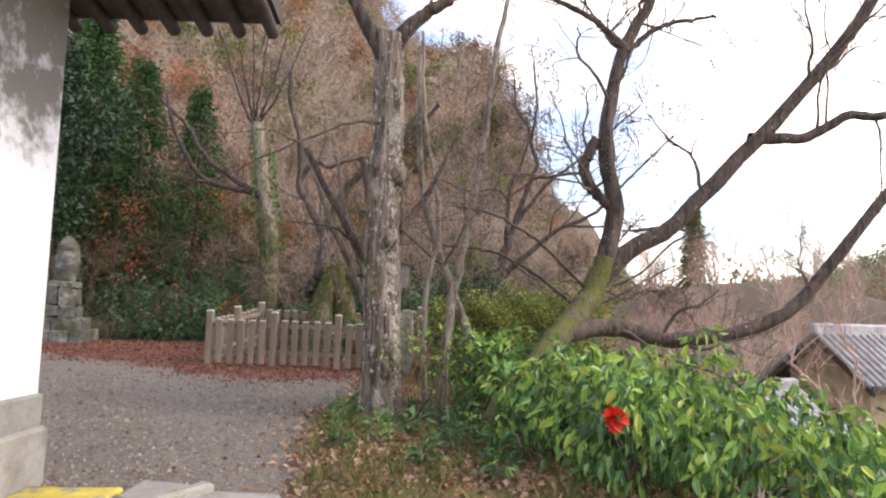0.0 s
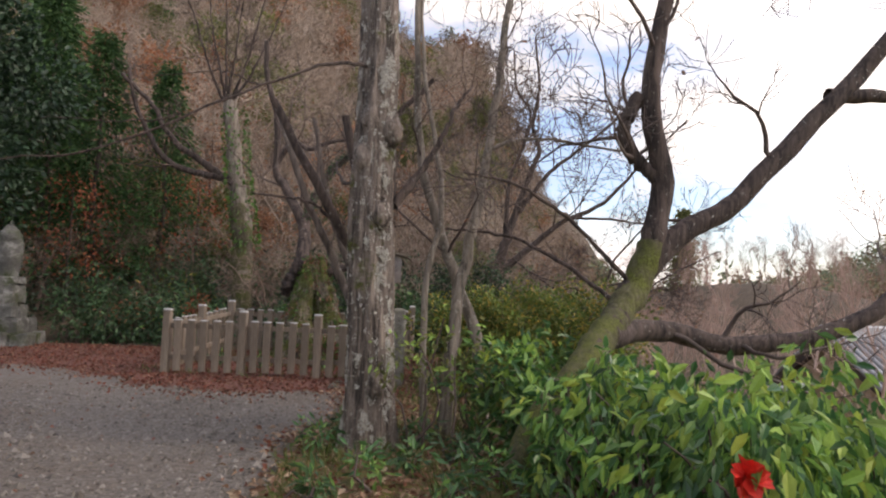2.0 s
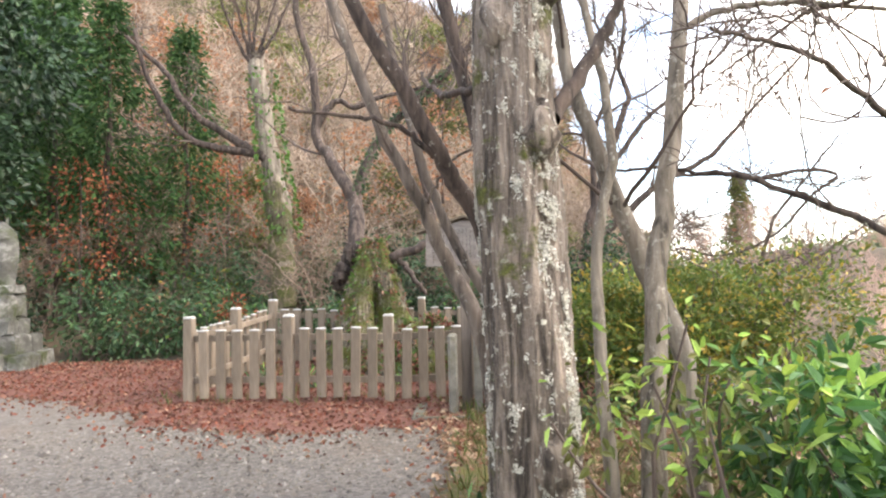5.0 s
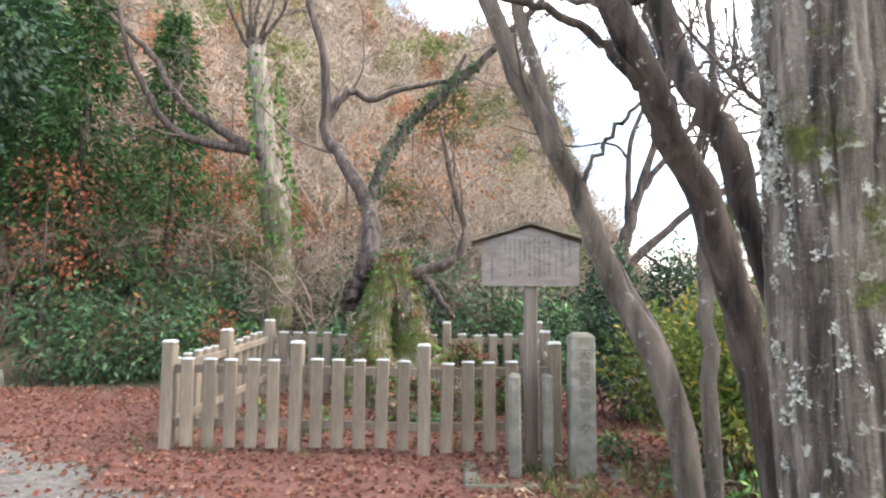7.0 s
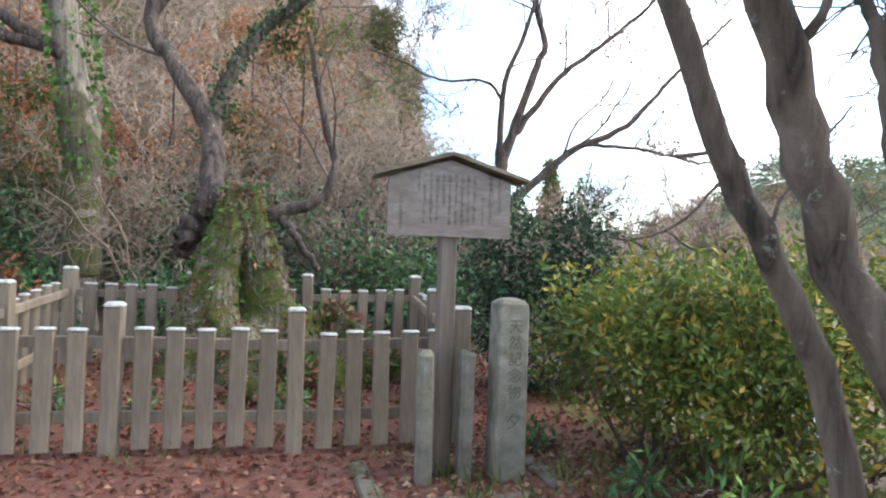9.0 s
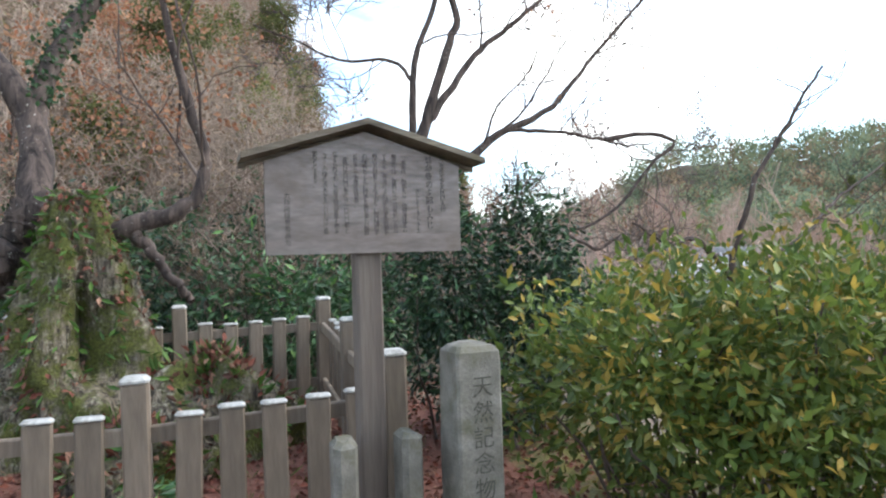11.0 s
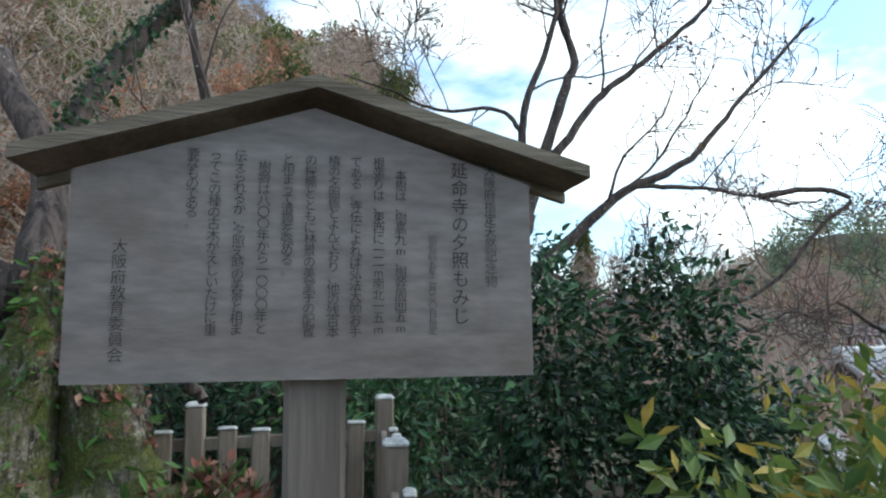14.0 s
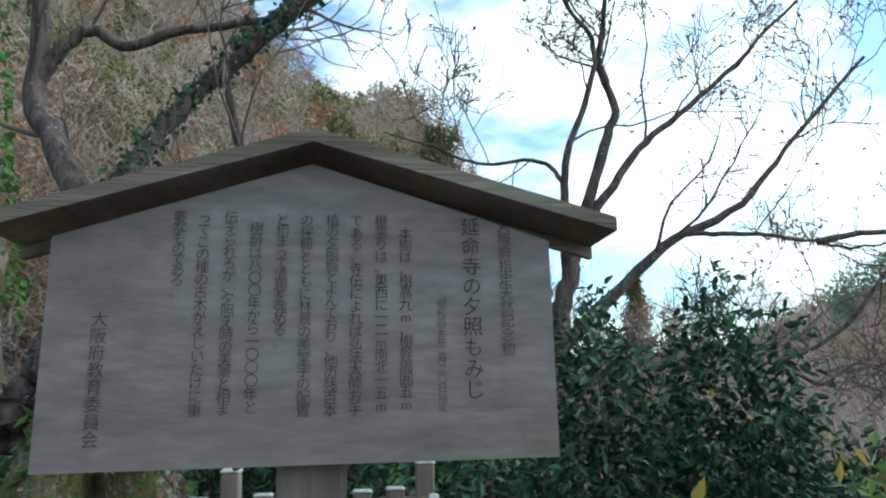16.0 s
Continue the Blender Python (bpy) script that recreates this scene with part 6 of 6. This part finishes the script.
valley_woods()
cone = cedar_model(9, 2.0, 26, 14, 0.36)
for x, y, s in ((38, 101, 1.85), (119, 99, 1.2), (123, 94, 1.5)):
    whole_tree("distant_cedar", "tall olive-brown conifer standing in the valley", x, y, s, cone, M_LEAF_OLIVE, 0.45, 0.25, group="valley conifers")


# ---- temple hall below ----
def roof_slope(parent, x0, x1, y_ridge, z_ridge, y_eave, z_eave, step=0.42):
    length = math.hypot(y_eave - y_ridge, z_eave - z_ridge)
    g = Geo()
    g.add([(x0, y_ridge, z_ridge), (x1, y_ridge, z_ridge), (x1, y_eave, z_eave), (x0, y_eave, z_eave), (x0, y_ridge, z_ridge - 0.2), (x1, y_ridge, z_ridge - 0.2), (x1, y_eave, z_eave - 0.2), (x0, y_eave, z_eave - 0.2)],
          [(0, 1, 2, 3), (7, 6, 5, 4), (3, 2, 6, 7), (0, 3, 7, 4), (1, 5, 6, 2)])
    part("roof_deck", g, M_DARK_TILE, parent)
    rows = int((x1 - x0) / step)
    me = None
    for i in range(rows + 1):
        if me is None:
            t = Geo()
            k = 10
            line = np.stack([np.zeros(k), np.linspace(0, y_eave - y_ridge, k), np.linspace(0, z_eave - z_ridge, k)], 1)[None]
            tubes(t, line, np.full((1, k), 0.12), 7)
            me = t.mesh("tile_roll", M_TILE, True)
        part("tile_roll", me, None, parent, m=Matrix.Translation((x0 + i * (x1 - x0) / rows, y_ridge, z_ridge + 0.04)))


def hall(x, y, w, ridge, turn, name, label, wall=M_FAR_WALL, wall_label="ochre plaster gable walls", category="temple hall"):
    ob = thing(name, label, category, m=pose(x, y, 0, 0, 0, turn))
    eave, half = ridge - 2.3, 3.2
    for s in (-1, 1):
        roof_slope(ob, -w / 2, w / 2, 0, ridge, s * half, eave)
    g = Geo()
    box(g, (-w / 2 - 0.1, -0.2, ridge - 0.1), (w / 2 + 0.1, 0.2, ridge + 0.45), 0.08)
    part("ridge", g, M_TILE, ob)
    g = Geo()
    hw, hy = w / 2 - 0.7, half - 0.8
    zt = eave + 0.35
    g.add([(-hw, -hy, -7), (hw, -hy, -7), (hw, hy, -7), (-hw, hy, -7), (-hw, -hy, zt), (hw, -hy, zt), (hw, hy, zt), (-hw, hy, zt), (-hw, 0, ridge - 0.3), (hw, 0, ridge - 0.3)],
          [(0, 1, 5, 4), (2, 3, 7, 6), (1, 2, 6, 5), (3, 0, 4, 7)], [(4, 8, 7), (5, 6, 9)])
    part("wall", g, wall, ob, wall_label)
    for s in (-1, 1):
        g = Geo()
        xx = -w / 2 + 0.1
        g.add([(xx, 0, ridge - 0.05), (xx, s * half, eave - 0.05), (xx, s * half, eave - 0.4), (xx, 0, ridge - 0.5), (xx - 0.12, 0, ridge - 0.05), (xx - 0.12, s * half, eave - 0.05), (xx - 0.12, s * half, eave - 0.4), (xx - 0.12, 0, ridge - 0.5)],
              [(0, 1, 2, 3), (4, 7, 6, 5), (0, 4, 5, 1), (3, 2, 6, 7)])
        part("gable_board", g, M_DARK_TILE, ob)


hall(21.6, 33.5, 7.2, 0.75, 14, "temple_hall", "temple hall with grey tiled roof below the terrace")
hall(14.4, 29.0, 3.6, -1.7, 40, "temple_porch", "small tiled roof in front of the hall")
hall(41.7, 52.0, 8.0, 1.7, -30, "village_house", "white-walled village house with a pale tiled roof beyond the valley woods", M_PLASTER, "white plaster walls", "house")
hall(31.0, 27.0, 6.0, -1.6, 30, "temple_annex", "low annex with grey tiled roof beside the hall")


# ---- gate building at the start ----
def gate_house():
    ob = thing("plaster_building", "white plastered building with stained wall and dark wooden eaves", "building")
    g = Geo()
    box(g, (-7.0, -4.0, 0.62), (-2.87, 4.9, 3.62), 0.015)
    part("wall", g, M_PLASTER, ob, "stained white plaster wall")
    for z0, z1, k in ((-0.1, 0.42, 0.06), (0.42, 0.66, 0.03)):
        n = 6
        for i in range(n):
            g = Geo()
            y0 = -4 + 8.9 * i / n
            box(g, (-7.0, y0 + 0.004, z0), (-2.87 + k, y0 + 8.9 / n - 0.004 + (k if i == n - 1 else 0), z1), 0.02, 0.004)
            part("foundation_stone", g, M_CONCRETE, ob, "grey foundation stone")
    g = Geo()
    v = [(-8, 5.3, 3.62), (-1.38, 5.3, 3.62), (-1.38, -4, 5.4), (-8, -4, 5.4)]
    g.add(v + [(a, b, c + 0.14) for a, b, c in v], [(0, 3, 2, 1), (4, 5, 6, 7), (0, 1, 5, 4), (1, 2, 6, 5), (2, 3, 7, 6), (3, 0, 4, 7)])
    part("roof", g, M_DARK_TILE, ob, "dark weathered roof boards")
    slope = math.degrees(math.atan2(1.78, 9.3))
    rafter = Geo()
    line = np.stack([np.zeros(8), np.linspace(0.06, -6, 8), np.linspace(0, 6 * math.tan(radians(slope)), 8)], 1)[None]
    tubes(rafter, line, np.full((1, 8), 0.055), 10)
    rafter.add([(0.055 * math.cos(a), 0.06, 0.055 * math.sin(a)) for a in np.linspace(0, 2 * np.pi, 11)[:-1]], None, [(0, i, i + 1) for i in range(1, 9)])
    me = rafter.mesh("rafter", M_DARK_TILE, True)
    for i in range(25):
        part("rafter", me, None, ob, m=Matrix.Translation((-1.46 - i * 0.27, 5.3, 3.57)))
    tile = Geo()
    tubes(tile, line, np.full((1, 8), 0.08), 10)
    me = tile.mesh("eave_tile", M_TILE, True)
    for i in range(22):
        part("eave_tile", me, None, ob, m=Matrix.Translation((-1.5 - i * 0.3, 5.34, 3.82)))


gate_house()


def paving():
    for k, (x0, x1, y0, y1, h, mat) in enumerate(((-2.8, -2.15, 4.15, 4.75, 0.045, M_YELLOW), (-2.1, -1.75, 4.5, 4.95, 0.05, M_CONCRETE), (-3.1, -2.2, 3.2, 4.1, 0.045, M_CONCRETE), (-1.6, -1.05, 4.2, 4.75, 0.05, M_CONCRETE), (-2.1, -1.2, 3.3, 4.0, 0.05, M_CONCRETE))):
        g = Geo()
        box(g, (x0, y0, -0.1), (x1, y1, h), 0.015, 0.012)
        ob = new("paving_slab", g.mesh("paving_slab", mat))
        tagged(ob, "worn yellow painted paving slab" if mat is M_YELLOW else "flat grey paving slab set in the gravel", "paving slab", "slabs by the building")
    g = Geo()
    box(g, (-0.07, -0.55, -0.1), (0.07, 0.55, 0.12), 0.015, 0.004, 1, None)
    ob = new("kerb_stone", g.mesh("kerb_stone", M_CONCRETE))
    ob.matrix_basis = pose(-1.82, 4.25, 0.0, 0, 0, -28)
    tagged(ob, "long straight stone kerb beside the slabs", "kerb")


paving()
